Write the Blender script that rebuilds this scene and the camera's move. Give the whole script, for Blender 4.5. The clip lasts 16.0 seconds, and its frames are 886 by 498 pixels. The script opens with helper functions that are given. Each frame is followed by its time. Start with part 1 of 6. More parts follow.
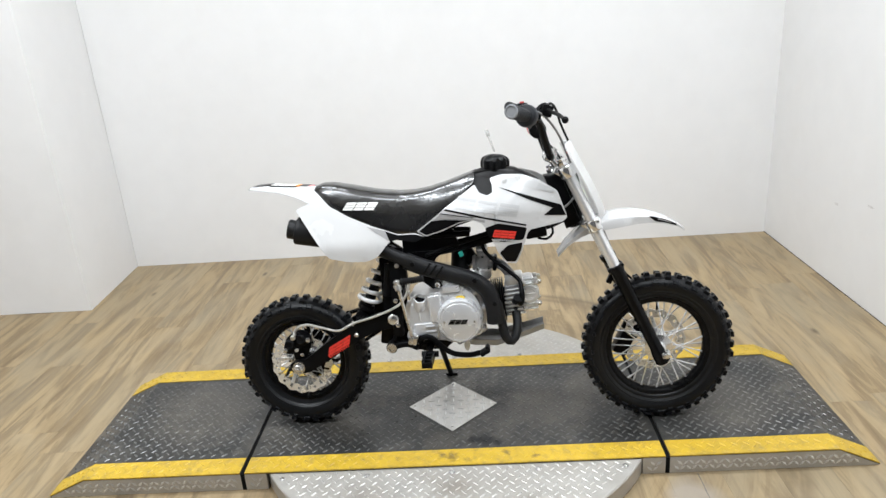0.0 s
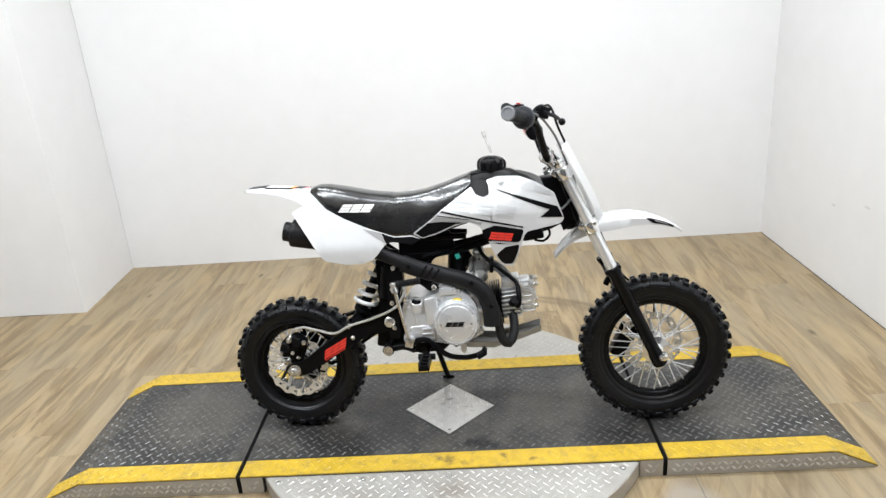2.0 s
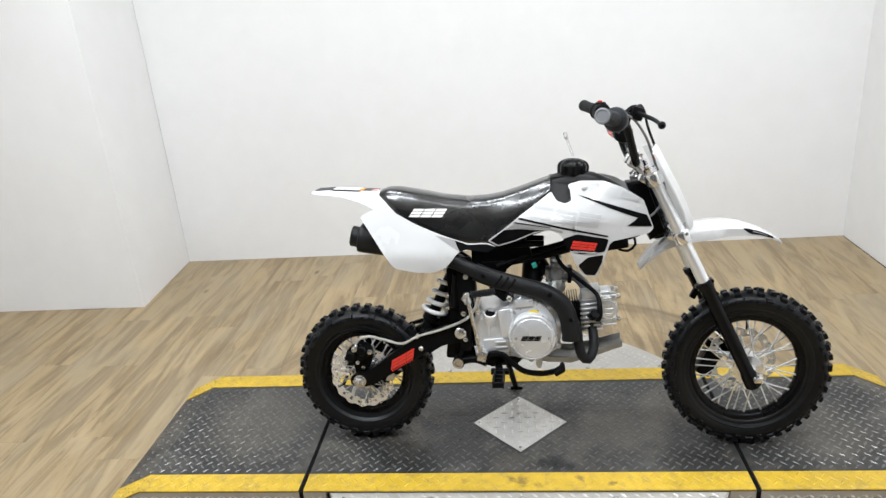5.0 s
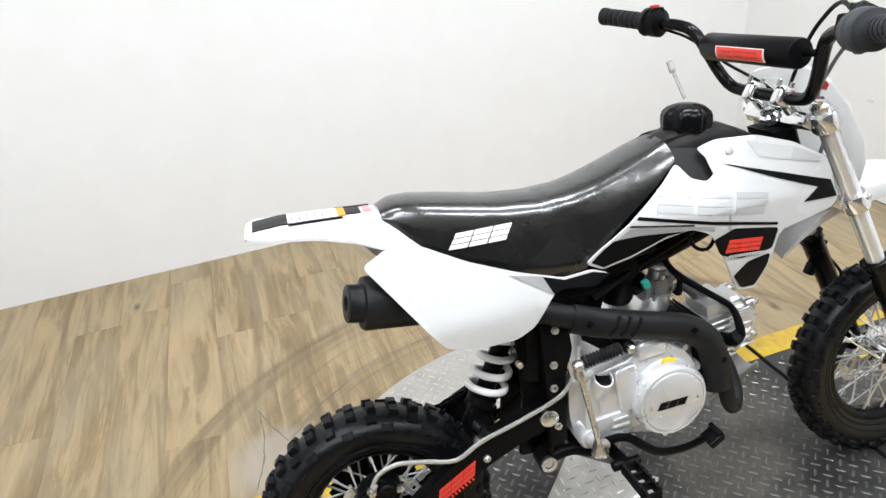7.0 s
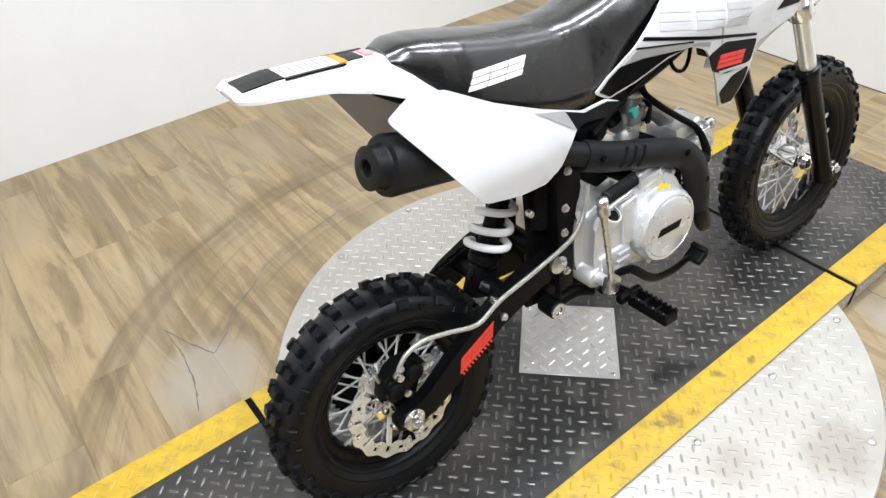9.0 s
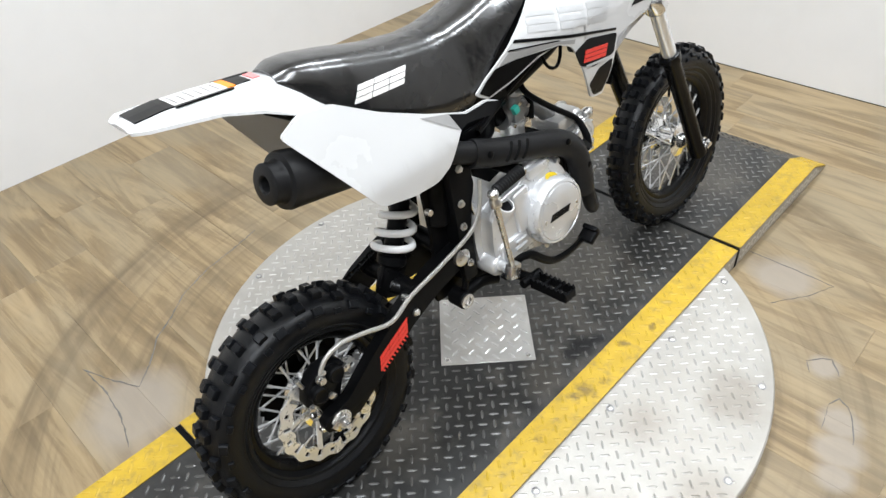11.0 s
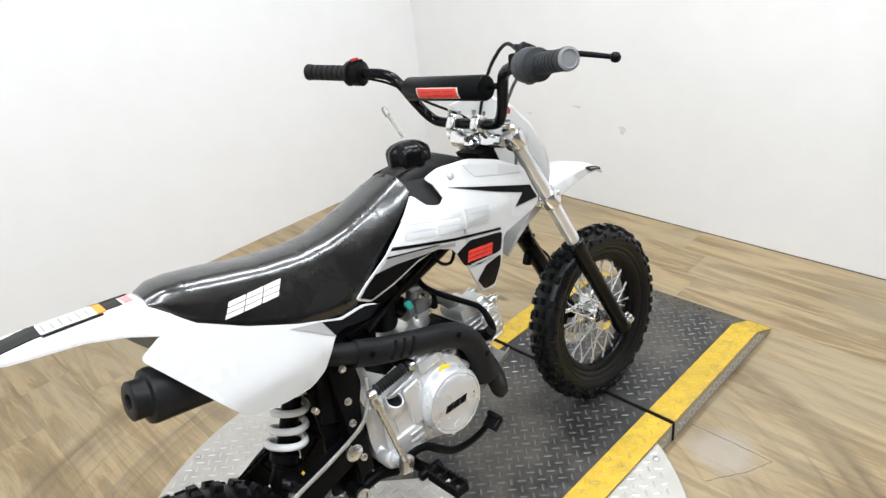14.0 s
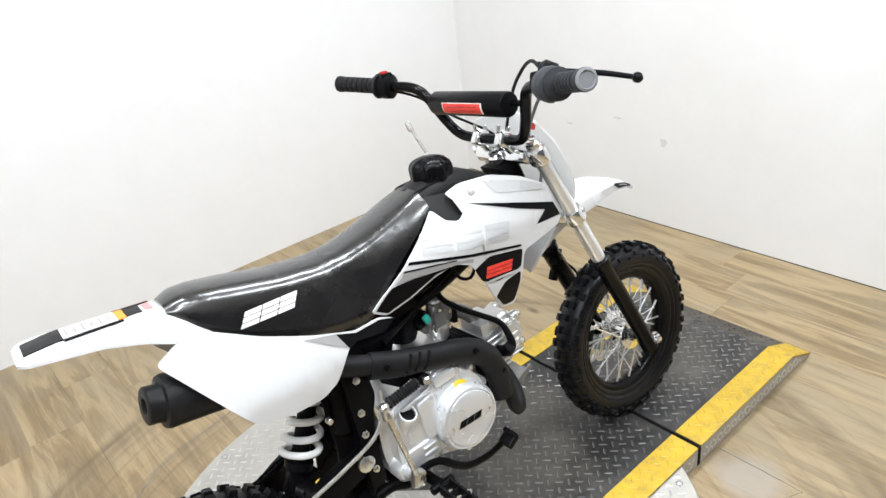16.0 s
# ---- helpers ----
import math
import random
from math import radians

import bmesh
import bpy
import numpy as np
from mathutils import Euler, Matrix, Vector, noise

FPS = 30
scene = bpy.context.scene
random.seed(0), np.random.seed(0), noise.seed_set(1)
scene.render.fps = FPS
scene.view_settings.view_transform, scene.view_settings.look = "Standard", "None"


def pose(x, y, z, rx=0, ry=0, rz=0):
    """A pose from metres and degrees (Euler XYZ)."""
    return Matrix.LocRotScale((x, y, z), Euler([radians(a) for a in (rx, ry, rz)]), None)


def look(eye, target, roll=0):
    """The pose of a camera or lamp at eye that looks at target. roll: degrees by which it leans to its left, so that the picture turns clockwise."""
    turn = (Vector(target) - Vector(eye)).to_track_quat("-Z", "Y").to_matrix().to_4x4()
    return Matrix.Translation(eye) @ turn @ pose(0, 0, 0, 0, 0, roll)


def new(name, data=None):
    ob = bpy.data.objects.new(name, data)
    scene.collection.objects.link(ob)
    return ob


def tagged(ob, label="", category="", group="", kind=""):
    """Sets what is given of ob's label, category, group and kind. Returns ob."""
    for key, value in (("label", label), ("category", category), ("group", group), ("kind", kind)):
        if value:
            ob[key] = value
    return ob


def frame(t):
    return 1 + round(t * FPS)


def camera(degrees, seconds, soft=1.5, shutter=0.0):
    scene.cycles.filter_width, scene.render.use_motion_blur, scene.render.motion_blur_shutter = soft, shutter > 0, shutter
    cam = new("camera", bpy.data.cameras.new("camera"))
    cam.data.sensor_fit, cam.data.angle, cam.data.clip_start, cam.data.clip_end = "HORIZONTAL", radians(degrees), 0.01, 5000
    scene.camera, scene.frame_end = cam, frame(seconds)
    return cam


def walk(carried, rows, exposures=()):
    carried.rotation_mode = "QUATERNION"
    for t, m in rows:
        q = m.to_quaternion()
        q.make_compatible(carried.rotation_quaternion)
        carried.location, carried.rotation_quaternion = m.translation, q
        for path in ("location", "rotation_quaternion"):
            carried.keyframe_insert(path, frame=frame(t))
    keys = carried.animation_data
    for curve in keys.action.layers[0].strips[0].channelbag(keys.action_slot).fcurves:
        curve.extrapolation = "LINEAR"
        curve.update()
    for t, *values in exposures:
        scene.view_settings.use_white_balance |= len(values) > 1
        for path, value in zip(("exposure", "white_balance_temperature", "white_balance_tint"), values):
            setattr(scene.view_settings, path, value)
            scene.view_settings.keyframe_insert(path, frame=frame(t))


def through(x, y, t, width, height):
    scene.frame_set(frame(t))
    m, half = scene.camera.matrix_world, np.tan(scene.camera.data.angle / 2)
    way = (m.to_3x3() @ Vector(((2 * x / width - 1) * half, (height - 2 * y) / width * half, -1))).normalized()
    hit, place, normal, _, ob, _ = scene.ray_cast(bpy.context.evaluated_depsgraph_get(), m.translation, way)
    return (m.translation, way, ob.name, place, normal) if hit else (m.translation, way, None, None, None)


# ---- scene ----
cam = camera(65.3, 16.0, soft=1.45)
PATH = [
    (0, (0.104, -1.953, 1.314), (0.008, -0.075, 0.632), -4.2),
    (0.5, (0.096, -1.953, 1.32), (0.0, -0.068, 0.658), -4.4),
    (1, (0.097, -1.955, 1.317), (0.011, -0.07, 0.656), -4.3),
    (1.5, (0.102, -1.952, 1.313), (0.017, -0.07, 0.642), -4.3),
    (2, (0.105, -1.942, 1.317), (0.018, -0.064, 0.634), -4.2),
    (2.5, (0.102, -1.939, 1.312), (0.044, -0.063, 0.62), -4.3),
    (3, (0.11, -1.949, 1.32), (0.067, -0.064, 0.653), -4.5),
    (3.5, (0.117, -1.955, 1.33), (0.054, -0.067, 0.674), -4.1),
    (4, (0.135, -1.942, 1.336), (0.075, -0.05, 0.689), -4.3),
    (4.5, (0.147, -1.907, 1.314), (-0.085, -0.067, 0.566), -1.9),
    (4.7, (0.107, -1.882, 1.333), (-0.158, -0.027, 0.634), -3.7),
    (6.8, (-0.517, -1.006, 1.277), (-0.085, 0.715, 0.354), -6.0),
    (7, (-0.535, -0.901, 1.253), (-0.06, 0.789, 0.293), -6.3),
    (7.5, (-0.554, -0.65, 1.217), (0.047, 0.909, 0.118), -5.3),
    (8, (-0.662, -0.59, 1.21), (0.125, 0.856, 0.074), -8.0),
    (8.5, (-0.763, -0.629, 1.196), (0.118, 0.7, -0.01), -4.1),
    (8.7, (-0.781, -0.648, 1.176), (0.105, 0.644, -0.067), -3.8),
    (10.8, (-0.828, -0.725, 1.182), (0.206, 0.335, -0.163), -1.5),
    (11, (-0.81, -0.737, 1.202), (0.253, 0.383, -0.069), -4.8),
    (11.5, (-0.751, -0.795, 1.23), (0.258, 0.475, 0.06), -10.5),
    (12, (-0.663, -0.875, 1.26), (0.321, 0.501, 0.193), -9.4),
    (12.5, (-0.628, -0.906, 1.274), (0.393, 0.466, 0.237), -10.1),
    (13, (-0.619, -0.918, 1.293), (0.484, 0.437, 0.32), -11.4),
    (13.5, (-0.614, -0.918, 1.299), (0.552, 0.407, 0.359), -9.3),
    (14, (-0.622, -0.914, 1.299), (0.557, 0.401, 0.36), -7.0),
    (14.5, (-0.624, -0.919, 1.307), (0.553, 0.396, 0.367), -6.9),
    (15, (-0.633, -0.922, 1.308), (0.555, 0.408, 0.4), -6.1),
    (15.5, (-0.625, -0.926, 1.308), (0.578, 0.386, 0.395), -5.9),
    (16, (-0.577, -0.945, 1.314), (0.506, 0.465, 0.398), -7.3),
]
EXPOSURES = [
    (0.0, -0.14), (1.0, -0.09), (2.5, -0.04), (3.5, -0.04), (4.0, -0.14), (4.7, -0.14), (7.0, 0.01), (7.5, 0.06), (8.7, 0.06),
    (11.0, -0.09), (12.0, -0.14), (13.0, -0.14), (14.0, -0.02), (14.5, 0.03), (16.0, 0.06),
]
walk(cam, [(t, look(eye, target, roll)) for t, eye, target, roll in PATH], EXPOSURES)

# ---------------------------------------------------------------- light
world = bpy.data.worlds.new("shop_world")
scene.world = world
world.use_nodes = True
world.node_tree.nodes["Background"].inputs[0].default_value = (0.9, 0.95, 1.0, 1)
world.node_tree.nodes["Background"].inputs[1].default_value = 0.3

LAMP_POWER = 35.0
CEIL = 2.75
# Assumed lamps, out of view; the third is added to lighten the projecting wall.
LAMPS = [(-0.95, -1.15), (0.85, -1.15), (-2.1, -1.3), (-0.95, 0.2), (0.85, 0.2)]
for lx, ly in LAMPS:
    lamp_data = bpy.data.lights.new("ceiling_lamp", "AREA")
    lamp_data.shape, lamp_data.size, lamp_data.size_y = "RECTANGLE", 1.16, 0.24
    lamp_data.energy, lamp_data.color = LAMP_POWER, (0.865, 0.93, 1.0)
    new("ceiling_lamp", lamp_data).matrix_world = pose(lx, ly, CEIL - 0.075)


# ---------------------------------------------------------------- materials
def node_mat(name):
    m = bpy.data.materials.new(name)
    m.use_nodes = True
    nt = m.node_tree
    return m, nt, nt.nodes["Principled BSDF"]


def mat(name, color, rough=0.5, metal=0.0, vary=0.12, scale=40.0, bump=0.0, bump_scale=200.0, coat=0.0, stretch=(1, 1, 1), dirt=None, dirt_amount=0.0, dirt_scale=6.0, spec=0.5):
    """Colour that varies at two scales, uneven gloss and fine relief."""
    m, nt, bsdf = node_mat(name)
    tex = nt.nodes.new("ShaderNodeTexCoord")
    mp = nt.nodes.new("ShaderNodeMapping")
    mp.inputs["Scale"].default_value = stretch
    nt.links.new(tex.outputs["Object"], mp.inputs[0])
    fine = nt.nodes.new("ShaderNodeTexNoise")
    fine.inputs["Scale"].default_value, fine.inputs["Detail"].default_value = scale, 6
    wide = nt.nodes.new("ShaderNodeTexNoise")
    wide.inputs["Scale"].default_value, wide.inputs["Detail"].default_value = scale / 7, 3
    for n in (fine, wide):
        nt.links.new(mp.outputs[0], n.inputs["Vector"])
    both = nt.nodes.new("ShaderNodeMath")
    both.operation = "ADD"
    nt.links.new(fine.outputs[0], both.inputs[0])
    nt.links.new(wide.outputs[0], both.inputs[1])
    ramp = nt.nodes.new("ShaderNodeMapRange")
    ramp.inputs["From Min"].default_value, ramp.inputs["From Max"].default_value = 0.6, 1.4
    ramp.inputs["To Min"].default_value, ramp.inputs["To Max"].default_value = 1 - vary, 1 + vary
    nt.links.new(both.outputs[0], ramp.inputs[0])
    col = nt.nodes.new("ShaderNodeVectorMath")
    col.operation = "SCALE"
    col.inputs[0].default_value = color
    nt.links.new(ramp.outputs[0], col.inputs["Scale"])
    out = col.outputs[0]
    if dirt:
        spots = nt.nodes.new("ShaderNodeTexNoise")
        spots.inputs["Scale"].default_value, spots.inputs["Detail"].default_value, spots.inputs["Roughness"].default_value = dirt_scale, 8, 0.65
        nt.links.new(mp.outputs[0], spots.inputs["Vector"])
        sr = nt.nodes.new("ShaderNodeMapRange")
        sr.inputs["From Min"].default_value, sr.inputs["From Max"].default_value = 0.5, 0.72
        sr.inputs["To Max"].default_value = dirt_amount
        nt.links.new(spots.outputs[0], sr.inputs[0])
        mx = nt.nodes.new("ShaderNodeMix")
        mx.data_type = "RGBA"
        nt.links.new(sr.outputs[0], mx.inputs["Factor"])
        nt.links.new(out, mx.inputs["A"])
        mx.inputs["B"].default_value = (*dirt, 1)
        out = mx.outputs["Result"]
    nt.links.new(out, bsdf.inputs["Base Color"])
    rr = nt.nodes.new("ShaderNodeMapRange")
    rr.inputs["From Min"].default_value, rr.inputs["From Max"].default_value = 0.6, 1.4
    rr.inputs["To Min"].default_value, rr.inputs["To Max"].default_value = max(rough - 0.06, 0.02), min(rough + 0.08, 1)
    nt.links.new(both.outputs[0], rr.inputs[0])
    nt.links.new(rr.outputs[0], bsdf.inputs["Roughness"])
    bsdf.inputs["Metallic"].default_value = metal
    bsdf.inputs["Coat Weight"].default_value = coat
    bsdf.inputs["Coat Roughness"].default_value = 0.06
    bsdf.inputs["Specular IOR Level"].default_value = spec
    if bump:
        bn = nt.nodes.new("ShaderNodeTexNoise")
        bn.inputs["Scale"].default_value, bn.inputs["Detail"].default_value = bump_scale, 4
        nt.links.new(tex.outputs["Object"], bn.inputs["Vector"])
        b = nt.nodes.new("ShaderNodeBump")
        b.inputs["Strength"].default_value, b.inputs["Distance"].default_value = bump, 0.002
        nt.links.new(bn.outputs[0], b.inputs["Height"])
        nt.links.new(b.outputs[0], bsdf.inputs["Normal"])
        nt.links.new(b.outputs[0], bsdf.inputs["Coat Normal"])
    return m


def wood_mat():
    """Vinyl plank with long grain, knots, a tone of its own for each plank and rubbed rings round the turntable."""
    m, nt, bsdf = node_mat("wood_plank")
    L = nt.links.new
    N = nt.nodes.new
    tex, info, geo = N("ShaderNodeTexCoord"), N("ShaderNodeObjectInfo"), N("ShaderNodeNewGeometry")
    shift = N("ShaderNodeVectorMath")
    shift.operation = "SCALE"
    shift.inputs[0].default_value = (7.3, 11.7, 0.0)
    L(info.outputs["Random"], shift.inputs["Scale"])
    at = N("ShaderNodeVectorMath")
    L(geo.outputs["Position"], at.inputs[0])
    L(shift.outputs[0], at.inputs[1])

    def noise_at(scale, stretch, detail=6, rough=0.6, distort=0.0):
        mp = N("ShaderNodeMapping")
        mp.inputs["Scale"].default_value = stretch
        L(at.outputs[0], mp.inputs[0])
        n = N("ShaderNodeTexNoise")
        n.inputs["Scale"].default_value, n.inputs["Detail"].default_value = scale, detail
        n.inputs["Roughness"].default_value, n.inputs["Distortion"].default_value = rough, distort
        L(mp.outputs[0], n.inputs["Vector"])
        return n.outputs[0]

    streak = noise_at(17, (1.0, 0.115, 1), 7, 0.62, 1.1)
    grain = noise_at(120, (1.0, 0.05, 1), 5, 0.65)
    blotch = noise_at(4, (1.0, 0.4, 1), 5, 0.6, 0.8)
    ramp = N("ShaderNodeValToRGB")
    e = ramp.color_ramp.elements
    e[0].position, e[0].color = 0.30, (0.158, 0.108, 0.054, 1)
    e[1].position, e[1].color = 0.66, (0.375, 0.277, 0.153, 1)
    for where, tone in ((0.41, (0.210, 0.148, 0.076, 1)), (0.475, (0.246, 0.176, 0.092, 1)), (0.505, (0.289, 0.210, 0.112, 1)), (0.57, (0.331, 0.243, 0.132, 1))):
        e.new(where).color = tone
    a1 = N("ShaderNodeMath")
    a1.operation = "MULTIPLY_ADD"
    L(grain, a1.inputs[0])
    a1.inputs[1].default_value = 0.20
    L(streak, a1.inputs[2])
    a2 = N("ShaderNodeMath")
    a2.operation = "MULTIPLY_ADD"
    L(info.outputs["Random"], a2.inputs[0])
    a2.inputs[1].default_value = 0.075
    L(a1.outputs[0], a2.inputs[2])
    a3 = N("ShaderNodeMath")
    a3.operation = "SUBTRACT"
    L(a2.outputs[0], a3.inputs[0])
    a3.inputs[1].default_value = 0.128
    L(a3.outputs[0], ramp.inputs[0])
    grey = N("ShaderNodeMix")
    grey.data_type = "RGBA"
    gr = N("ShaderNodeMapRange")
    gr.inputs["From Min"].default_value, gr.inputs["From Max"].default_value, gr.inputs["To Max"].default_value = 0.42, 0.66, 0.5
    L(blotch, gr.inputs[0])
    L(gr.outputs[0], grey.inputs["Factor"])
    L(ramp.outputs[0], grey.inputs["A"])
    grey.inputs["B"].default_value = (0.280, 0.236, 0.160, 1)
    # rings rubbed by the turning platform
    sep = N("ShaderNodeSeparateXYZ")
    L(geo.outputs["Position"], sep.inputs[0])
    flat = N("ShaderNodeCombineXYZ")
    L(sep.outputs[0], flat.inputs[0])
    L(sep.outputs[1], flat.inputs[1])
    dist = N("ShaderNodeVectorMath")
    dist.operation = "LENGTH"
    L(flat.outputs[0], dist.inputs[0])
    wob = N("ShaderNodeTexNoise")
    wob.inputs["Scale"].default_value, wob.inputs["Detail"].default_value = 2.2, 5
    L(geo.outputs["Position"], wob.inputs["Vector"])
    wd = N("ShaderNodeMath")
    wd.operation = "MULTIPLY_ADD"
    L(wob.outputs[0], wd.inputs[0])
    wd.inputs[1].default_value = 0.03
    L(dist.outputs["Value"], wd.inputs[2])
    ring = N("ShaderNodeValToRGB")
    r = ring.color_ramp.elements
    r[0].position, r[0].color = 0.0, (0, 0, 0, 1)
    r[1].position, r[1].color = 1.0, (0, 0, 0, 1)
    for pos, v in ((0.72, 0.05), (0.77, 0.40), (0.79, 0.20), (0.815, 0.42), (0.845, 0.10), (0.99, 0.10), (1.015, 0.62), (1.035, 0.40), (1.055, 0.66), (1.085, 0.02)):
        k = r.new(min(pos * 0.9, 0.99))
        k.color = (v, v, v, 1)
    sc = N("ShaderNodeMath")
    sc.operation = "MULTIPLY"
    L(wd.outputs[0], sc.inputs[0])
    sc.inputs[1].default_value = 0.9
    L(sc.outputs[0], ring.inputs[0])
    patchy = N("ShaderNodeMapRange")
    patchy.inputs["From Min"].default_value, patchy.inputs["From Max"].default_value = 0.30, 0.60
    patchy.inputs["To Min"].default_value, patchy.inputs["To Max"].default_value = 0.30, 1.0
    wob2 = N("ShaderNodeTexNoise")
    wob2.inputs["Scale"].default_value, wob2.inputs["Detail"].default_value = 5.0, 6
    L(geo.outputs["Position"], wob2.inputs["Vector"])
    L(wob2.outputs[0], patchy.inputs[0])
    # fine curved scuffs along the rings
    ang = N("ShaderNodeMath")
    ang.operation = "ARCTAN2"
    L(sep.outputs[1], ang.inputs[0])
    L(sep.outputs[0], ang.inputs[1])
    polar = N("ShaderNodeCombineXYZ")
    L(dist.outputs["Value"], polar.inputs[0])
    L(ang.outputs[0], polar.inputs[1])
    pmap = N("ShaderNodeMapping")
    pmap.inputs["Scale"].default_value = (46.0, 1.6, 1)
    L(polar.outputs[0], pmap.inputs[0])
    scuff = N("ShaderNodeTexNoise")
    scuff.inputs["Scale"].default_value, scuff.inputs["Detail"].default_value = 1.0, 4
    L(pmap.outputs[0], scuff.inputs["Vector"])
    sr = N("ShaderNodeMapRange")
    sr.inputs["From Min"].default_value, sr.inputs["From Max"].default_value, sr.inputs["To Max"].default_value = 0.52, 0.75, 0.5
    L(scuff.outputs[0], sr.inputs[0])
    near = N("ShaderNodeMapRange")
    near.inputs["From Min"].default_value, near.inputs["From Max"].default_value = 1.25, 1.0
    L(dist.outputs["Value"], near.inputs[0])
    sm = N("ShaderNodeMath")
    sm.operation = "MULTIPLY_ADD"
    L(sr.outputs[0], sm.inputs[0])
    L(near.outputs[0], sm.inputs[1])
    L(ring.outputs[0], sm.inputs[2])
    rf = N("ShaderNodeMath")
    rf.operation = "MULTIPLY"
    rf.use_clamp = True
    L(sm.outputs[0], rf.inputs[0])
    L(patchy.outputs[0], rf.inputs[1])
    rub = N("ShaderNodeMix")
    rub.data_type = "RGBA"
    L(rf.outputs[0], rub.inputs["Factor"])
    L(grey.outputs["Result"], rub.inputs["A"])
    rub.inputs["B"].default_value = (0.105, 0.072, 0.038, 1)
    # knots: small dark ovals with a soft rim
    kmap = N("ShaderNodeMapping")
    kmap.inputs["Scale"].default_value = (1.0, 0.45, 1)
    L(at.outputs[0], kmap.inputs[0])
    cells = N("ShaderNodeTexVoronoi")
    cells.inputs["Scale"].default_value = 5.2
    L(kmap.outputs[0], cells.inputs["Vector"])
    kr = N("ShaderNodeMapRange")
    kr.inputs["From Min"].default_value, kr.inputs["From Max"].default_value = 0.085, 0.02
    kr.inputs["To Max"].default_value = 0.8
    L(cells.outputs["Distance"], kr.inputs[0])
    knot = N("ShaderNodeMix")
    knot.data_type = "RGBA"
    L(kr.outputs[0], knot.inputs["Factor"])
    L(rub.outputs["Result"], knot.inputs["A"])
    knot.inputs["B"].default_value = (0.05, 0.033, 0.018, 1)
    # grey worn patch beside the turntable
    nearest = None
    for cx, cy, cr in ((-0.635, 0.47, 0.12), (0.655, -0.41, 0.085), (0.300, -0.675, 0.044), (0.232, -0.697, 0.047), (0.17, -0.716, 0.038), (0.425, -0.598, 0.036)):
        off = N("ShaderNodeVectorMath")
        off.operation = "DISTANCE"
        L(flat.outputs[0], off.inputs[0])
        off.inputs[1].default_value = (cx, cy, 0)
        wide = N("ShaderNodeMath")
        wide.operation = "MULTIPLY"
        L(off.outputs["Value"], wide.inputs[0])
        wide.inputs[1].default_value = 0.12 / cr
        if nearest:
            least = N("ShaderNodeMath")
            least.operation = "MINIMUM"
            L(nearest, least.inputs[0])
            L(wide.outputs[0], least.inputs[1])
            nearest = least.outputs[0]
        else:
            nearest = wide.outputs[0]
    od = N("ShaderNodeMath")
    od.operation = "MULTIPLY_ADD"
    L(wob2.outputs[0], od.inputs[0])
    od.inputs[1].default_value = 0.16
    L(nearest, od.inputs[2])
    om = N("ShaderNodeMapRange")
    om.inputs["From Min"].default_value, om.inputs["From Max"].default_value = 0.215, 0.15
    om.inputs["To Max"].default_value = 0.75
    L(od.outputs[0], om.inputs[0])
    worn = N("ShaderNodeMix")
    worn.data_type = "RGBA"
    L(om.outputs[0], worn.inputs["Factor"])
    L(knot.outputs["Result"], worn.inputs["A"])
    worn.inputs["B"].default_value = (0.33, 0.285, 0.235, 1)
    L(worn.outputs["Result"], bsdf.inputs["Base Color"])
    rg = N("ShaderNodeMapRange")
    rg.inputs["To Min"].default_value, rg.inputs["To Max"].default_value = 0.34, 0.58
    L(streak, rg.inputs[0])
    L(rg.outputs[0], bsdf.inputs["Roughness"])
    b = N("ShaderNodeBump")
    b.inputs["Strength"].default_value, b.inputs["Distance"].default_value = 0.25, 0.001
    L(grain, b.inputs["Height"])
    L(b.outputs[0], bsdf.inputs["Normal"])
    return m


def stain(m, spots, color, amount, wobble=0.06, scale=22.0):
    """Spreads spots of another colour, each (x, y, radius) on the ground plan, with ragged edges."""
    nt = m.node_tree
    bsdf = nt.nodes["Principled BSDF"]
    L, N = nt.links.new, nt.nodes.new
    under = bsdf.inputs["Base Color"].links[0].from_socket
    geo, ragged = N("ShaderNodeNewGeometry"), N("ShaderNodeTexNoise")
    ragged.inputs["Scale"].default_value, ragged.inputs["Detail"].default_value, ragged.inputs["Roughness"].default_value = scale, 7, 0.62
    L(geo.outputs["Position"], ragged.inputs["Vector"])
    flat = N("ShaderNodeVectorMath")
    flat.operation = "MULTIPLY"
    flat.inputs[1].default_value = (1, 1, 0)
    L(geo.outputs["Position"], flat.inputs[0])
    for x, y, r in spots:
        off = N("ShaderNodeVectorMath")
        off.operation = "DISTANCE"
        off.inputs[1].default_value = (x, y, 0)
        L(flat.outputs[0], off.inputs[0])
        edge = N("ShaderNodeMath")
        edge.operation = "MULTIPLY_ADD"
        edge.inputs[1].default_value = wobble * 2
        L(ragged.outputs[0], edge.inputs[0])
        L(off.outputs["Value"], edge.inputs[2])
        fall = N("ShaderNodeMapRange")
        fall.inputs["From Min"].default_value, fall.inputs["From Max"].default_value = r + wobble, r * 0.55 + wobble * 0.8
        fall.inputs["To Max"].default_value = amount
        L(edge.outputs[0], fall.inputs[0])
        mix = N("ShaderNodeMix")
        mix.data_type = "RGBA"
        L(fall.outputs[0], mix.inputs["Factor"])
        L(under, mix.inputs["A"])
        mix.inputs["B"].default_value = (*color, 1)
        under = mix.outputs["Result"]
    L(under, bsdf.inputs["Base Color"])
    return m


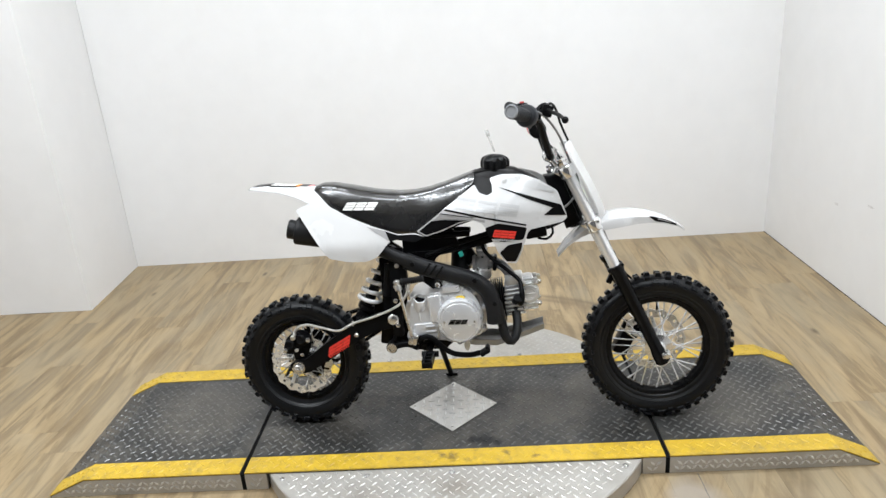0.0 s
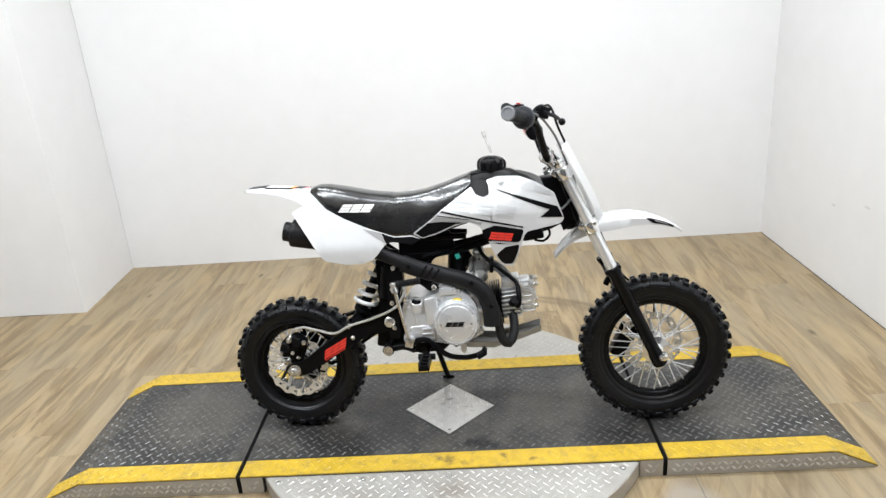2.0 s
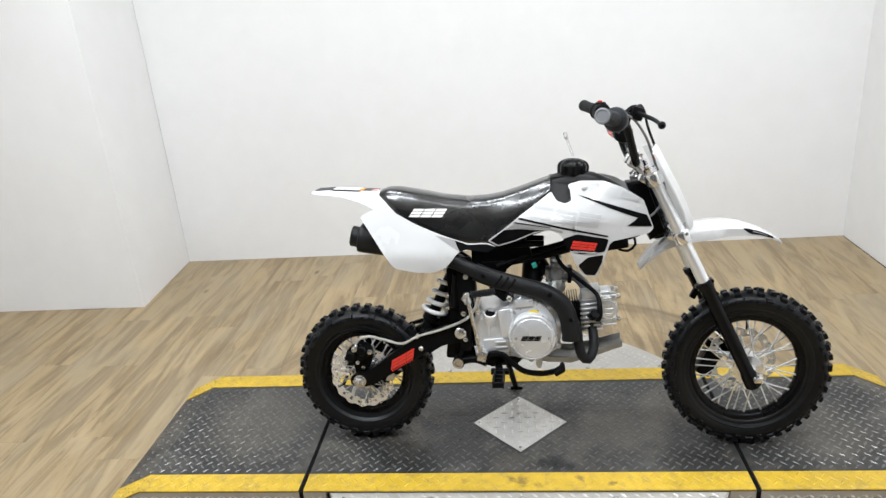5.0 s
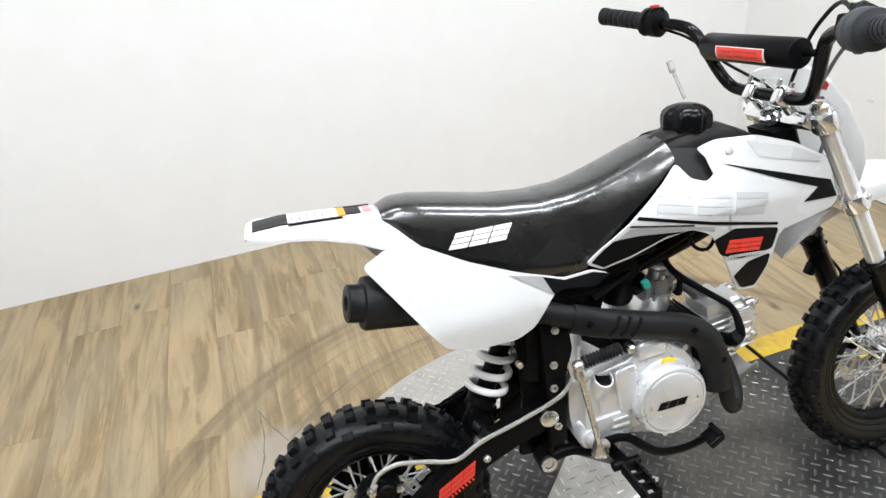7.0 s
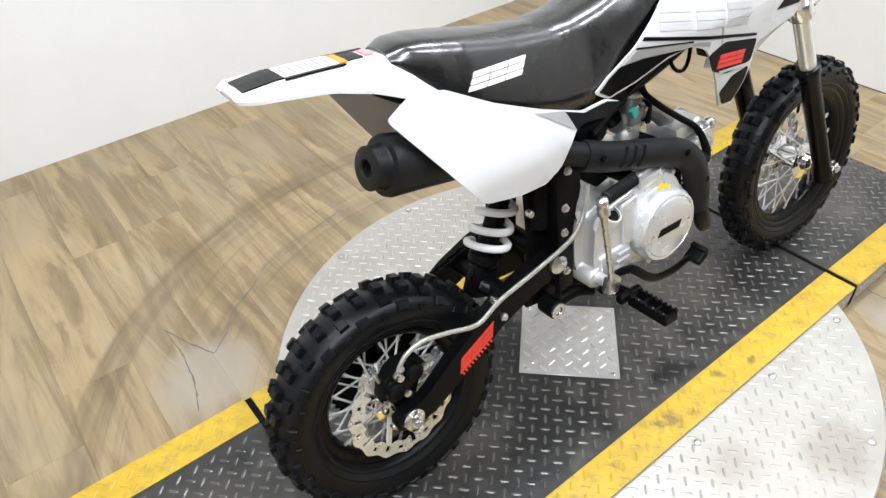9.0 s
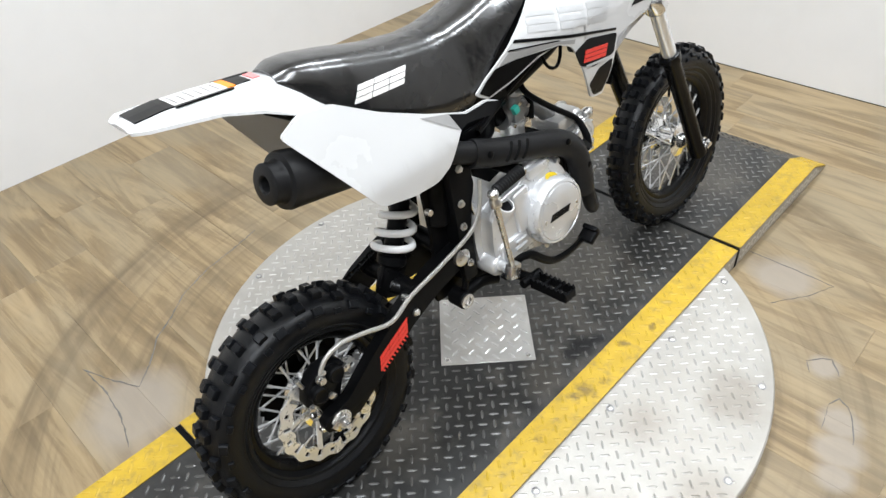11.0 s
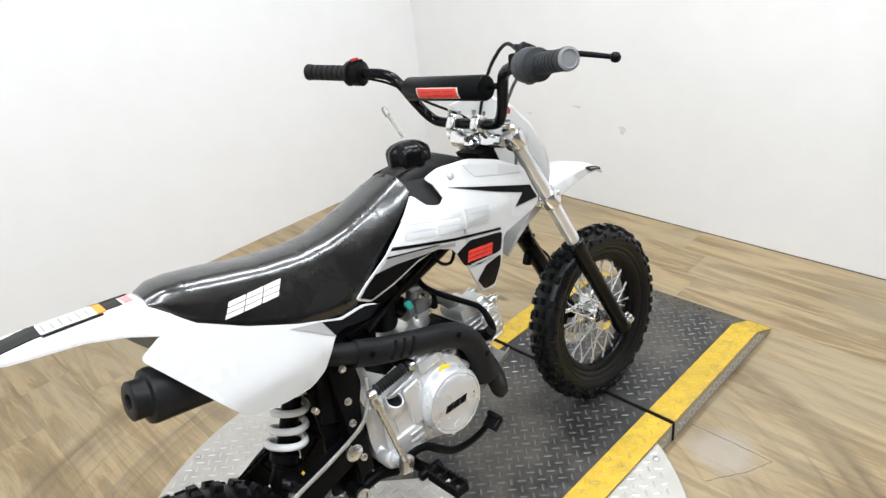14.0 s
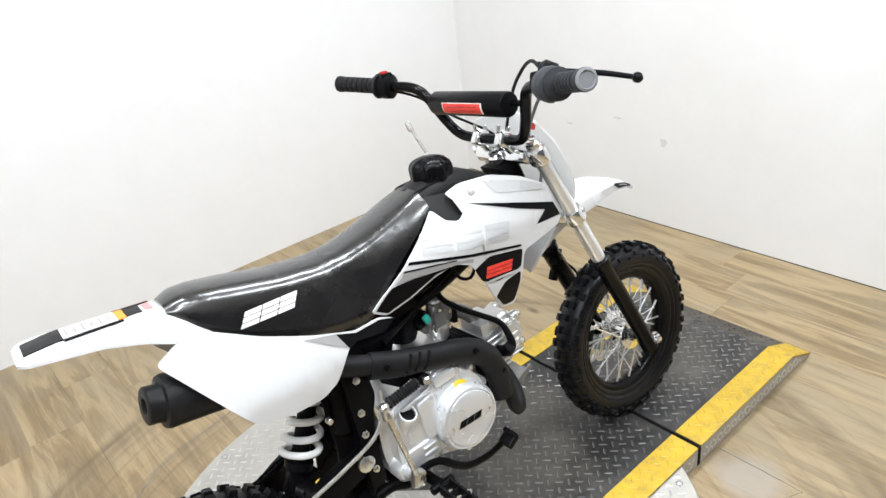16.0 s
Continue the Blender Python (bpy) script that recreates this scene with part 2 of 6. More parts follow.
def glow_mat(name, color, strength):
    m, nt, bsdf = node_mat(name)
    bsdf.inputs["Base Color"].default_value = (0.8, 0.8, 0.8, 1)
    bsdf.inputs["Emission Color"].default_value = (*color, 1)
    bsdf.inputs["Emission Strength"].default_value = strength
    return m


def clear_mat(name, color, rough=0.15, through=0.5):
    m = mat(name, color, rough, vary=0.04)
    m.node_tree.nodes["Principled BSDF"].inputs["Transmission Weight"].default_value = through
    return m


def translucent_mat(name, color):
    """Thin plastic sheet that lets light through without showing what lies behind."""
    m = mat(name, color, 0.4, vary=0.02)
    nt = m.node_tree
    bsdf, out = nt.nodes["Principled BSDF"], nt.nodes["Material Output"]
    thin, mix = nt.nodes.new("ShaderNodeBsdfTranslucent"), nt.nodes.new("ShaderNodeMixShader")
    thin.inputs["Color"].default_value = (*color, 1)
    mix.inputs["Fac"].default_value = 0.5
    nt.links.new(bsdf.outputs[0], mix.inputs[1])
    nt.links.new(thin.outputs[0], mix.inputs[2])
    nt.links.new(mix.outputs[0], out.inputs["Surface"])
    return m


M = dict(
    wall=mat("white_wall_paint", (0.78, 0.773, 0.766), 0.7, vary=0.025, scale=9, bump=0.12, bump_scale=260, dirt=(0.6, 0.57, 0.53), dirt_amount=0.16, dirt_scale=1.3),
    # Dark tone for the unseen south wall, chosen to darken reflections.
    far_wall=mat("unseen_dark_wall", (0.10, 0.10, 0.105), 0.7, vary=0.05, scale=9, bump=0.12, bump_scale=260),
    scuff=mat("rubbed_wall_mark", (0.65, 0.635, 0.62), 0.7, vary=0.12, scale=60, dirt=(0.74, 0.73, 0.72), dirt_amount=0.6, dirt_scale=30),
    ceiling=mat("ceiling_paint", (0.78, 0.78, 0.76), 0.8, vary=0.04, scale=20, bump=0.2),
    wood=wood_mat(),
    seam=mat("floor_seam", (0.16, 0.12, 0.075), 0.8, vary=0.3),
    crack=mat("torn_vinyl", (0.15, 0.14, 0.13), 0.8, vary=0.35, scale=60),
    deck=mat("worn_dark_plate", (0.031, 0.0305, 0.0290), 0.36, metal=0.2, vary=0.45, scale=30, bump=0.25, bump_scale=420, dirt=(0.135, 0.122, 0.103), dirt_amount=0.8, dirt_scale=8, spec=0.5),
    deck_tread=mat("rubbed_dark_tread", (0.095, 0.093, 0.089), 0.30, metal=0.4, vary=0.45, scale=30, dirt=(0.20, 0.20, 0.20), dirt_amount=0.7, dirt_scale=9),
    yellow=mat("safety_yellow_paint", (0.50, 0.325, 0.022), 0.42, vary=0.2, scale=30, bump=0.2, dirt=(0.19, 0.15, 0.06), dirt_amount=0.6, dirt_scale=42),
    alu=mat("aluminium_plate", (0.53, 0.515, 0.485), 0.40, metal=0.7, vary=0.12, scale=22, bump=0.12, bump_scale=300, dirt=(0.42, 0.38, 0.33), dirt_amount=0.45, dirt_scale=8),
    alu_tread=mat("aluminium_tread", (0.66, 0.655, 0.64), 0.32, metal=0.8, vary=0.1, scale=40),
    alu_dull=mat("dusty_aluminium_plate", (0.44, 0.42, 0.385), 0.44, metal=0.45, vary=0.14, scale=22, bump=0.12, dirt=(0.36, 0.325, 0.28), dirt_amount=0.5, dirt_scale=7),
    dull_tread=mat("dusty_aluminium_tread", (0.48, 0.465, 0.44), 0.38, metal=0.5, vary=0.2, scale=30),
    knob=mat("worn_knob_rubber", (0.006, 0.0066, 0.008), 0.30, vary=0.35, scale=60, bump=0.35, bump_scale=300, spec=0.14),
    cover=mat("scuffed_cover_plate", (0.56, 0.545, 0.52), 0.36, metal=0.5, vary=0.2, scale=18, bump=0.15, dirt=(0.36, 0.31, 0.25), dirt_amount=0.5, dirt_scale=14),
    black_gap=mat("black_joint", (0.006, 0.006, 0.006), 0.9, spec=0.08),
    rubber=mat("tyre_rubber", (0.003, 0.0034, 0.0043), 0.36, vary=0.3, scale=60, bump=0.2, bump_scale=500, dirt=(0.012, 0.012, 0.0118), dirt_amount=0.25, dirt_scale=14, spec=0.27),
    grip=mat("grey_grip_rubber", (0.030, 0.033, 0.038), 0.55, vary=0.15, bump=0.2),
    grip_end=mat("light_grey_rubber", (0.20, 0.205, 0.215), 0.6, vary=0.12, bump=0.2),
    # Own grey of carburettor and screws; painted shade on skid plate and head core.
    cast_dark=mat("grey_and_shaded_cast_alloy", (0.32, 0.32, 0.32), 0.45, metal=0.7, vary=0.2, scale=50, bump=0.3, bump_scale=400),
    grip_mid=mat("dark_grey_grip_rubber", (0.019, 0.0205, 0.0235), 0.55, vary=0.2, bump=0.2, spec=0.25),
    grip_black=mat("black_grip_rubber", (0.012, 0.012, 0.0125), 0.55, vary=0.2, bump=0.2, spec=0.18),
    black=mat("black_gloss_paint", (0.0035, 0.0036, 0.004), 0.24, vary=0.25, coat=0.04, bump=0.04, bump_scale=300, spec=0.12),
    satin=mat("black_satin_paint", (0.0035, 0.0036, 0.004), 0.33, vary=0.25, bump=0.1, bump_scale=500, spec=0.08),
    plastic=mat("black_plastic", (0.0045, 0.0046, 0.0052), 0.34, vary=0.2, bump=0.08, bump_scale=700, spec=0.09),
    tank=mat("black_moulded_plastic", (0.012, 0.0115, 0.0115), 0.40, vary=0.2, bump=0.12, bump_scale=900, spec=0.18),
    seat=mat("black_seat_vinyl", (0.004, 0.004, 0.0043), 0.25, vary=0.3, scale=22, bump=0.5, bump_scale=36, coat=0.35, spec=1.0),
    white=mat("white_plastic", (0.57, 0.567, 0.564), 0.24, vary=0.008, scale=12, bump=0.01, bump_scale=30, coat=0.5),
    white_thin=translucent_mat("thin_white_plastic", (0.88, 0.88, 0.875)),
    clear=clear_mat("clear_tube_plastic", (0.85, 0.85, 0.83), 0.12, 0.75),
    spring=mat("white_powder_coat", (0.82, 0.82, 0.82), 0.3, vary=0.03, coat=0.2),
    silver=mat("silver_engine_paint", (0.70, 0.705, 0.715), 0.28, metal=0.5, vary=0.06, scale=30, bump=0.1, bump_scale=500),
    cast=mat("raw_cast_aluminium", (0.74, 0.74, 0.735), 0.38, metal=0.8, vary=0.15, scale=50, bump=0.25, bump_scale=400),
    chrome=mat("bright_chrome", (0.88, 0.885, 0.89), 0.09, metal=0.95, vary=0.05),
    fork=mat("polished_alloy", (0.84, 0.845, 0.855), 0.18, metal=0.65, vary=0.05),
    steel=mat("zinc_steel", (0.66, 0.65, 0.63), 0.26, metal=0.95, vary=0.12),
    disc=mat("brake_disc_steel", (0.74, 0.73, 0.70), 0.28, metal=0.6, vary=0.08, scale=120),
    braid=mat("braided_hose", (0.55, 0.54, 0.51), 0.35, metal=0.6, vary=0.2, scale=300, bump=0.4, bump_scale=900),
    pipe=mat("black_exhaust_coating", (0.012, 0.012, 0.0126), 0.42, vary=0.25, scale=60, bump=0.15, bump_scale=700, spec=0.16),
    red=mat("red_decal", (0.72, 0.045, 0.03), 0.35, vary=0.05),
    gold=mat("yellow_sticker", (0.80, 0.58, 0.02), 0.4, vary=0.05),
    orange=mat("orange_sticker", (0.85, 0.25, 0.01), 0.4, vary=0.05),
    pink=mat("faded_red_sticker", (0.75, 0.22, 0.22), 0.4, vary=0.05),
    label=mat("white_label", (0.76, 0.74, 0.71), 0.45, vary=0.05),
    ink=mat("grey_print", (0.28, 0.27, 0.26), 0.5),
    dark_decal=mat("black_decal", (0.0035, 0.0035, 0.004), 0.32, vary=0.15, coat=0.03, spec=0.12),
    grey_decal=mat("pale_grey_decal", (0.50, 0.50, 0.495), 0.3, vary=0.05, coat=0.2),
    faint_decal=mat("faint_grey_decal", (0.45, 0.45, 0.45), 0.3, vary=0.03),
    mid_decal=mat("silver_grey_decal", (0.30, 0.295, 0.29), 0.3, vary=0.1, coat=0.2),
    green=mat("teal_connector", (0.03, 0.38, 0.30), 0.4),
    kill=mat("red_switch", (0.45, 0.02, 0.02), 0.4),
    handle_red=mat("red_vinyl_handle", (0.62, 0.05, 0.03), 0.4),
    grey_hose=mat("grey_cable", (0.16, 0.16, 0.16), 0.4),
)
for key in ("deck", "deck_tread"):
    stain(M[key], ((0.10, -0.195, 0.034), (0.062, -0.188, 0.024), (0.135, -0.208, 0.018)), (0.008, 0.008, 0.009), 0.85, 0.03, 45)
    stain(M[key], ((-0.35, -0.05, 0.10), (0.30, -0.02, 0.16), (-0.02, -0.19, 0.06), (0.45, 0.08, 0.12), (-0.85, 0.02, 0.22), (0.86, -0.05, 0.2)), (0.125, 0.112, 0.094), 0.45, 0.10, 9)
stain(M["yellow"], ((0.0, -0.272, 0.022), (-0.03, -0.262, 0.015), (0.045, -0.285, 0.012), (-0.16, -0.27, 0.012), (0.16, -0.262, 0.014), (0.24, -0.28, 0.010)), (0.16, 0.105, 0.025), 0.8, 0.03, 60)
for key in ("alu_dull", "dull_tread"):
    stain(M[key], ((-0.25, -0.47, 0.12), (0.02, -0.40, 0.10), (0.18, -0.5, 0.10), (-0.05, -0.56, 0.10)), (0.25, 0.21, 0.165), 0.5, 0.14, 7)
M["tube_glow"] = glow_mat("light_diffuser", (1.0, 0.97, 0.93), 3.0)


# ---------------------------------------------------------------- mesh helpers
def part(name, bm, material, parent=None, label="", smooth=40):
    """Links a bmesh as one mesh object under a thing or a part."""
    bmesh.ops.recalc_face_normals(bm, faces=bm.faces)
    me = bpy.data.meshes.new(name)
    bm.to_mesh(me)
    bm.free()
    for m in material if isinstance(material, (list, tuple)) else [material]:
        me.materials.append(m)
    if smooth:
        me.polygons.foreach_set("use_smooth", [True] * len(me.polygons))
        me.set_sharp_from_angle(angle=radians(smooth))
    ob = new(name, me)
    if parent:
        ob.parent = parent
    return tagged(ob, label)


def thing(name, m, label, category, group="", kind=""):
    ob = new(name)
    ob.empty_display_size = 0.1
    ob.matrix_world = m
    return tagged(ob, label, category, group, kind)


def add_box(bm, c, s, rot=(0, 0, 0), bevel=0.0, seg=2):
    r = bmesh.ops.create_cube(bm, size=1, matrix=pose(*c, *rot) @ Matrix.Diagonal((*s, 1)))
    if bevel:
        vs = set(r["verts"])
        es = [e for e in bm.edges if e.verts[0] in vs and e.verts[1] in vs]
        bmesh.ops.bevel(bm, geom=es, offset=bevel, segments=seg, affect="EDGES", profile=0.6)


def box(c, s, rot=(0, 0, 0), bevel=0.0, seg=2):
    bm = bmesh.new()
    add_box(bm, c, s, rot, bevel, seg)
    return bm


def basis(a, b):
    """A matrix whose z runs from a to b, standing at a."""
    d = Vector(b) - Vector(a)
    return Matrix.Translation(a) @ d.to_track_quat("Z", "Y").to_matrix().to_4x4()


def add_lathe(bm, profile, m, n=24, lobes=0, depth=0.0):
    """Turns (radius, height) pairs about the z of m."""
    rings = []
    for r, h in profile:
        ring = []
        for i in range(n):
            a = 2 * math.pi * i / n
            q = r * (1 + depth * math.cos(lobes * a)) if lobes else r
            ring.append(bm.verts.new(m @ Vector((q * math.cos(a), q * math.sin(a), h))))
        rings.append(ring)
    for p, q in zip(rings, rings[1:]):
        for i in range(n):
            bm.faces.new((p[i], p[(i + 1) % n], q[(i + 1) % n], q[i]))
    for ring in (rings[0], rings[-1]):
        bm.faces.new(ring)


def lathe(profile, m, n=24, lobes=0, depth=0.0):
    bm = bmesh.new()
    add_lathe(bm, profile, m, n, lobes, depth)
    return bm


def add_rod(bm, a, b, r, n=12, bevel=0.15):
    h = (Vector(b) - Vector(a)).length
    k = min(r * bevel, h * 0.3)
    add_lathe(bm, [(r - k, 0), (r, k), (r, h - k), (r - k, h)], basis(a, b), n)


def rod(a, b, r, n=12):
    bm = bmesh.new()
    add_rod(bm, a, b, r, n)
    return bm


def spline(pts, step=0.012):
    """Points along a smooth curve through the given ones."""
    p = [Vector(q) for q in pts]
    p = [2 * p[0] - p[1], *p, 2 * p[-1] - p[-2]]
    out = []
    for i in range(1, len(p) - 2):
        n = max(2, int((p[i + 1] - p[i]).length / step))
        for k in range(n):
            t = k / n
            out.append(0.5 * (2 * p[i] + (p[i + 1] - p[i - 1]) * t + (2 * p[i - 1] - 5 * p[i] + 4 * p[i + 1] - p[i + 2]) * t * t
                              + (3 * p[i] - p[i - 1] - 3 * p[i + 1] + p[i + 2]) * t ** 3))
    out.append(p[-2])
    return out


def add_tube(bm, pts, r, n=12, step=0.012, flat=1.0, smooth=True):
    """A pipe along pts; r is a number or a function of the way along it (0 to 1)."""
    path = spline(pts, step) if smooth else [Vector(q) for q in pts]
    up = Vector((0, 1, 0))
    rings = []
    for i, c in enumerate(path):
        d = (path[min(i + 1, len(path) - 1)] - path[max(i - 1, 0)]).normalized()
        side = (up - d * up.dot(d))
        side = side.normalized() if side.length > 1e-4 else d.orthogonal().normalized()
        up = side
        nor = d.cross(side)
        q = r(i / (len(path) - 1)) if callable(r) else r
        rings.append([bm.verts.new(c + side * (q * flat * math.cos(2 * math.pi * k / n)) + nor * (q * math.sin(2 * math.pi * k / n))) for k in range(n)])
    for a, b in zip(rings, rings[1:]):
        for k in range(n):
            bm.faces.new((a[k], a[(k + 1) % n], b[(k + 1) % n], b[k]))
    bm.faces.new(rings[0])
    bm.faces.new(rings[-1])


def tube(pts, r, n=12, step=0.012, flat=1.0, smooth=True):
    bm = bmesh.new()
    add_tube(bm, pts, r, n, step, flat, smooth)
    return bm


def loft(rings, closed=True):
    bm = bmesh.new()
    vs = [[bm.verts.new(p) for p in ring] for ring in rings]
    n = len(vs[0])
    for a, b in zip(vs, vs[1:]):
        for k in range(n if closed else n - 1):
            bm.faces.new((a[k], a[(k + 1) % n], b[(k + 1) % n], b[k]))
    if closed:
        bm.faces.new(vs[0])
        bm.faces.new(vs[-1])
    return bm


def add_slab(bm, poly, y0, y1, bevel=0.0):
    """A plate with the outline poly in x and z, from y0 to y1, its edges rounded."""
    a = [bm.verts.new((x, y0, z)) for x, z in poly]
    b = [bm.verts.new((x, y1, z)) for x, z in poly]
    n = len(poly)
    faces = [bm.faces.new(a), bm.faces.new(b)] + [bm.faces.new((a[i], a[(i + 1) % n], b[(i + 1) % n], b[i])) for i in range(n)]
    if bevel:
        es = {e for f in faces[:2] for e in f.edges}
        bmesh.ops.bevel(bm, geom=list(es), offset=bevel, segments=3, affect="EDGES", profile=0.5)


def slab(poly, y0, y1, bevel=0.0):
    bm = bmesh.new()
    add_slab(bm, poly, y0, y1, bevel)
    return bm


def round_poly(poly, r=0.01, seg=3):
    """The outline with its corners rounded."""
    out = []
    n = len(poly)
    for i in range(n):
        p, a, b = Vector(poly[i]), Vector(poly[i - 1]), Vector(poly[(i + 1) % n])
        k = min(r, (a - p).length * 0.45, (b - p).length * 0.45)
        s, e = p + (a - p).normalized() * k, p + (b - p).normalized() * k
        for j in range(seg + 1):
            t = j / seg
            out.append(tuple(s * (1 - t) ** 2 + p * 2 * t * (1 - t) + e * t * t))
    return out


def skin(poly, depth_at, thick=0.003, off=0.0, side=-1, cell=0.025):
    """A bent sheet with the outline poly in x and z, lying at y = side * depth_at(x, z), off metres proud of it."""
    bm = bmesh.new()
    bm.faces.new([bm.verts.new((x, 0, z)) for x, z in poly])
    bmesh.ops.triangulate(bm, faces=bm.faces)
    for _ in range(6):
        long = [e for e in bm.edges if e.calc_length() > cell]
        if not long:
            break
        bmesh.ops.subdivide_edges(bm, edges=long, cuts=1, use_grid_fill=False)
        bmesh.ops.triangulate(bm, faces=bm.faces)
    outer = {v: None for v in bm.verts}
    faces = list(bm.faces)
    rim = [e for e in bm.edges if len(e.link_faces) == 1]
    for v in list(bm.verts):
        d = depth_at(v.co.x, v.co.z)
        outer[v] = bm.verts.new((v.co.x, side * (d + off - thick), v.co.z))
        v.co.y = side * (d + off)
    for f in faces:
        bm.faces.new([outer[v] for v in reversed(f.verts)])
    for e in rim:
        a, b = e.verts
        bm.faces.new((a, b, outer[b], outer[a]))
    return bm


def emblem(parent, name, material, c, w, h, depth_at, off, slope=0.0, slant=0.25, count=3, side=-1, gap=0.14, label=""):
    """A mark of slanted blocks, each of three bars, on a bent side: plain shapes only."""
    step = w / count
    for i in range(count):
        for v0, v1 in ((0.0, 0.29), (0.355, 0.645), (0.71, 1.0)):
            poly = []
            for u, v in ((0, v0), (1 - gap, v0), (1 - gap, v1), (0, v1)):
                x = (i + u) * step - w / 2 + slant * h * (v - 0.5)
                poly.append((c[0] + x, c[1] + (v - 0.5) * h + slope * x))
            part(name, skin(poly, depth_at, 0.0018, off, side, 0.012), material, parent, label, smooth=60)


def lerp_table(table, x):
    """Straight interpolation in rows of (x, value, ...)."""
    if x <= table[0][0]:
        return table[0][1:]
    for a, b in zip(table, table[1:]):
        if x <= b[0]:
            t = (x - a[0]) / (b[0] - a[0])
            return tuple(p + (q - p) * t for p, q in zip(a[1:], b[1:]))
    return table[-1][1:]


# ---------------------------------------------------------------- room
X0, X1, Y0, Y1 = -3.6, 1.672, -3.8, 1.66
T = 0.12


def wall(name, x0, x1, y0, y1, label, paint="wall"):
    ob = part(name, box(((x0 + x1) / 2, (y0 + y1) / 2, CEIL / 2), (x1 - x0, y1 - y0, CEIL)), M[paint], smooth=0)
    return tagged(ob, label, "wall", kind="structure")


wall("wall_north", -1.82, X1 + T, Y1, Y1 + T, "white painted back wall behind the motorbike")
wall_e = wall("wall_east", X1, X1 + T, Y0, Y1, "white painted side wall of the display bay")
# Unseen south wall, kept dark so surfaces facing it reflect less light.
wall("wall_south", X0 - T, X1 + T, Y0 - T, Y0, "unseen dark wall closing the room, added to darken reflections", "far_wall")
wall("wall_west", X0 - T, X0, Y0, 1.07, "white painted far side wall")
# the projecting wall, whose end slants a little
bm = bmesh.new()
plan = [(X0 - T, 1.07), (-1.785, 1.07), (-1.822, Y1 - 0.001), (-1.822, Y1 + T), (X0 - T, Y1 + T)]
lo = [bm.verts.new((x, y, 0)) for x, y in plan]
hi = [bm.verts.new((x, y, CEIL)) for x, y in plan]
bm.faces.new(lo)
bm.faces.new(hi)
for i in range(len(plan)):
    bm.faces.new((lo[i], lo[(i + 1) % 5], hi[(i + 1) % 5], hi[i]))
tagged(part("wall_projection", bm, M["wall"], smooth=0), "white painted projecting wall with a square corner", "wall", kind="structure")
tagged(part("ceiling", box(((X0 + X1) / 2, (Y0 + Y1) / 2, CEIL + 0.05), (X1 - X0 + 2 * T, Y1 - Y0 + 2 * T, 0.1)), M["ceiling"], smooth=0), "plain white ceiling over the display bay", "ceiling", kind="structure")
floor = tagged(part("floor", box(((X0 + X1) / 2, (Y0 + Y1) / 2, -0.054), (X1 - X0 + 2 * T, Y1 - Y0 + 2 * T, 0.1)), M["seam"], smooth=0), "wood-look vinyl plank floor with rubbed arcs and grey wear", "floor", kind="structure")
# Black strip that paints the shadow gap at the wall's foot.
tagged(part("trim_east", box((X1 - 0.0009, (Y0 + Y1) / 2, 0.0011), (0.0018, Y1 - Y0, 0.0022)), M["black_gap"], smooth=0), "thin dark strip painting the shadow gap where wall meets floor", "trim", kind="structure")



def scuff(parent, c, w, h, seed):
    """A thin uneven rub mark on a wall: c lies on the wall, w runs along it and h up it."""
    r = random.Random(seed)
    bm = bmesh.new()
    rings = []
    for lift in (0.0, 0.0006):
        ring = []
        for k in range(14):
            a = 2 * math.pi * k / 14
            q = r.uniform(0.55, 1.0) if not lift else rings[0][1][k]
            u, v = w * q * math.cos(a), h * q * math.sin(a)
            ring.append((u, v, q))
        pts = [Vector((c[0] - lift, c[1] + u, c[2] + v)) for u, v, q in ring]
        rings.append(([bm.verts.new(p) for p in pts], [q for u, v, q in ring]))
    lo, hi = rings[0][0], rings[1][0]
    bm.faces.new(hi)
    for k in range(14):
        bm.faces.new((lo[k], lo[(k + 1) % 14], hi[(k + 1) % 14], hi[k]))
    part("scuff", bm, M["scuff"], parent, smooth=0)


scuff(wall_e, (X1, 0.505, 0.352), 0.020, 0.022, 1)
scuff(wall_e, (X1, 0.97, 0.358), 0.018, 0.008, 2)
scuff(wall_e, (X1, 0.72, 0.420), 0.030, 0.006, 3)

# Fixtures assumed above the view, one at each lamp.
for lx, ly in LAMPS:
    fix = thing("ceiling_light", pose(lx, ly, CEIL), "long white ceiling light, assumed out of view, with a glowing diffuser", "ceiling light", "ceiling lights")
    part("housing", box((0, 0, -0.03), (1.26, 0.30, 0.06), bevel=0.008), M["ceiling"], fix)
    part("diffuser", box((0, 0, -0.064), (1.18, 0.26, 0.012), bevel=0.004), M["tube_glow"], fix, "glowing white diffuser")

# ---------------------------------------------------------------- turntable and deck
DECK = 0.058
DISC = 0.052


def lozenge(bm, x, y, z, a, l=0.0118, w=0.0034, h=0.0017):
    """One raised tread of chequer plate."""
    ca, sa = math.cos(a), math.sin(a)
    ring = []
    for u, v in ((-l, 0), (-l * 0.5, -w), (l * 0.5, -w), (l, 0), (l * 0.5, w), (-l * 0.5, w)):
        ring.append(bm.verts.new((x + u * ca - v * sa, y + u * sa + v * ca, z(x + u * ca - v * sa) if callable(z) else z)))
    zz = z(x) if callable(z) else z
    top = [bm.verts.new((x + u * ca, y + u * sa, zz + h)) for u in (-l * 0.55, l * 0.55)]
    for f in ((0, 1, 6), (1, 2, 7, 6), (2, 3, 7), (3, 4, 7), (4, 5, 6, 7), (5, 0, 6)):
        bm.faces.new([(ring + top)[i] for i in f])


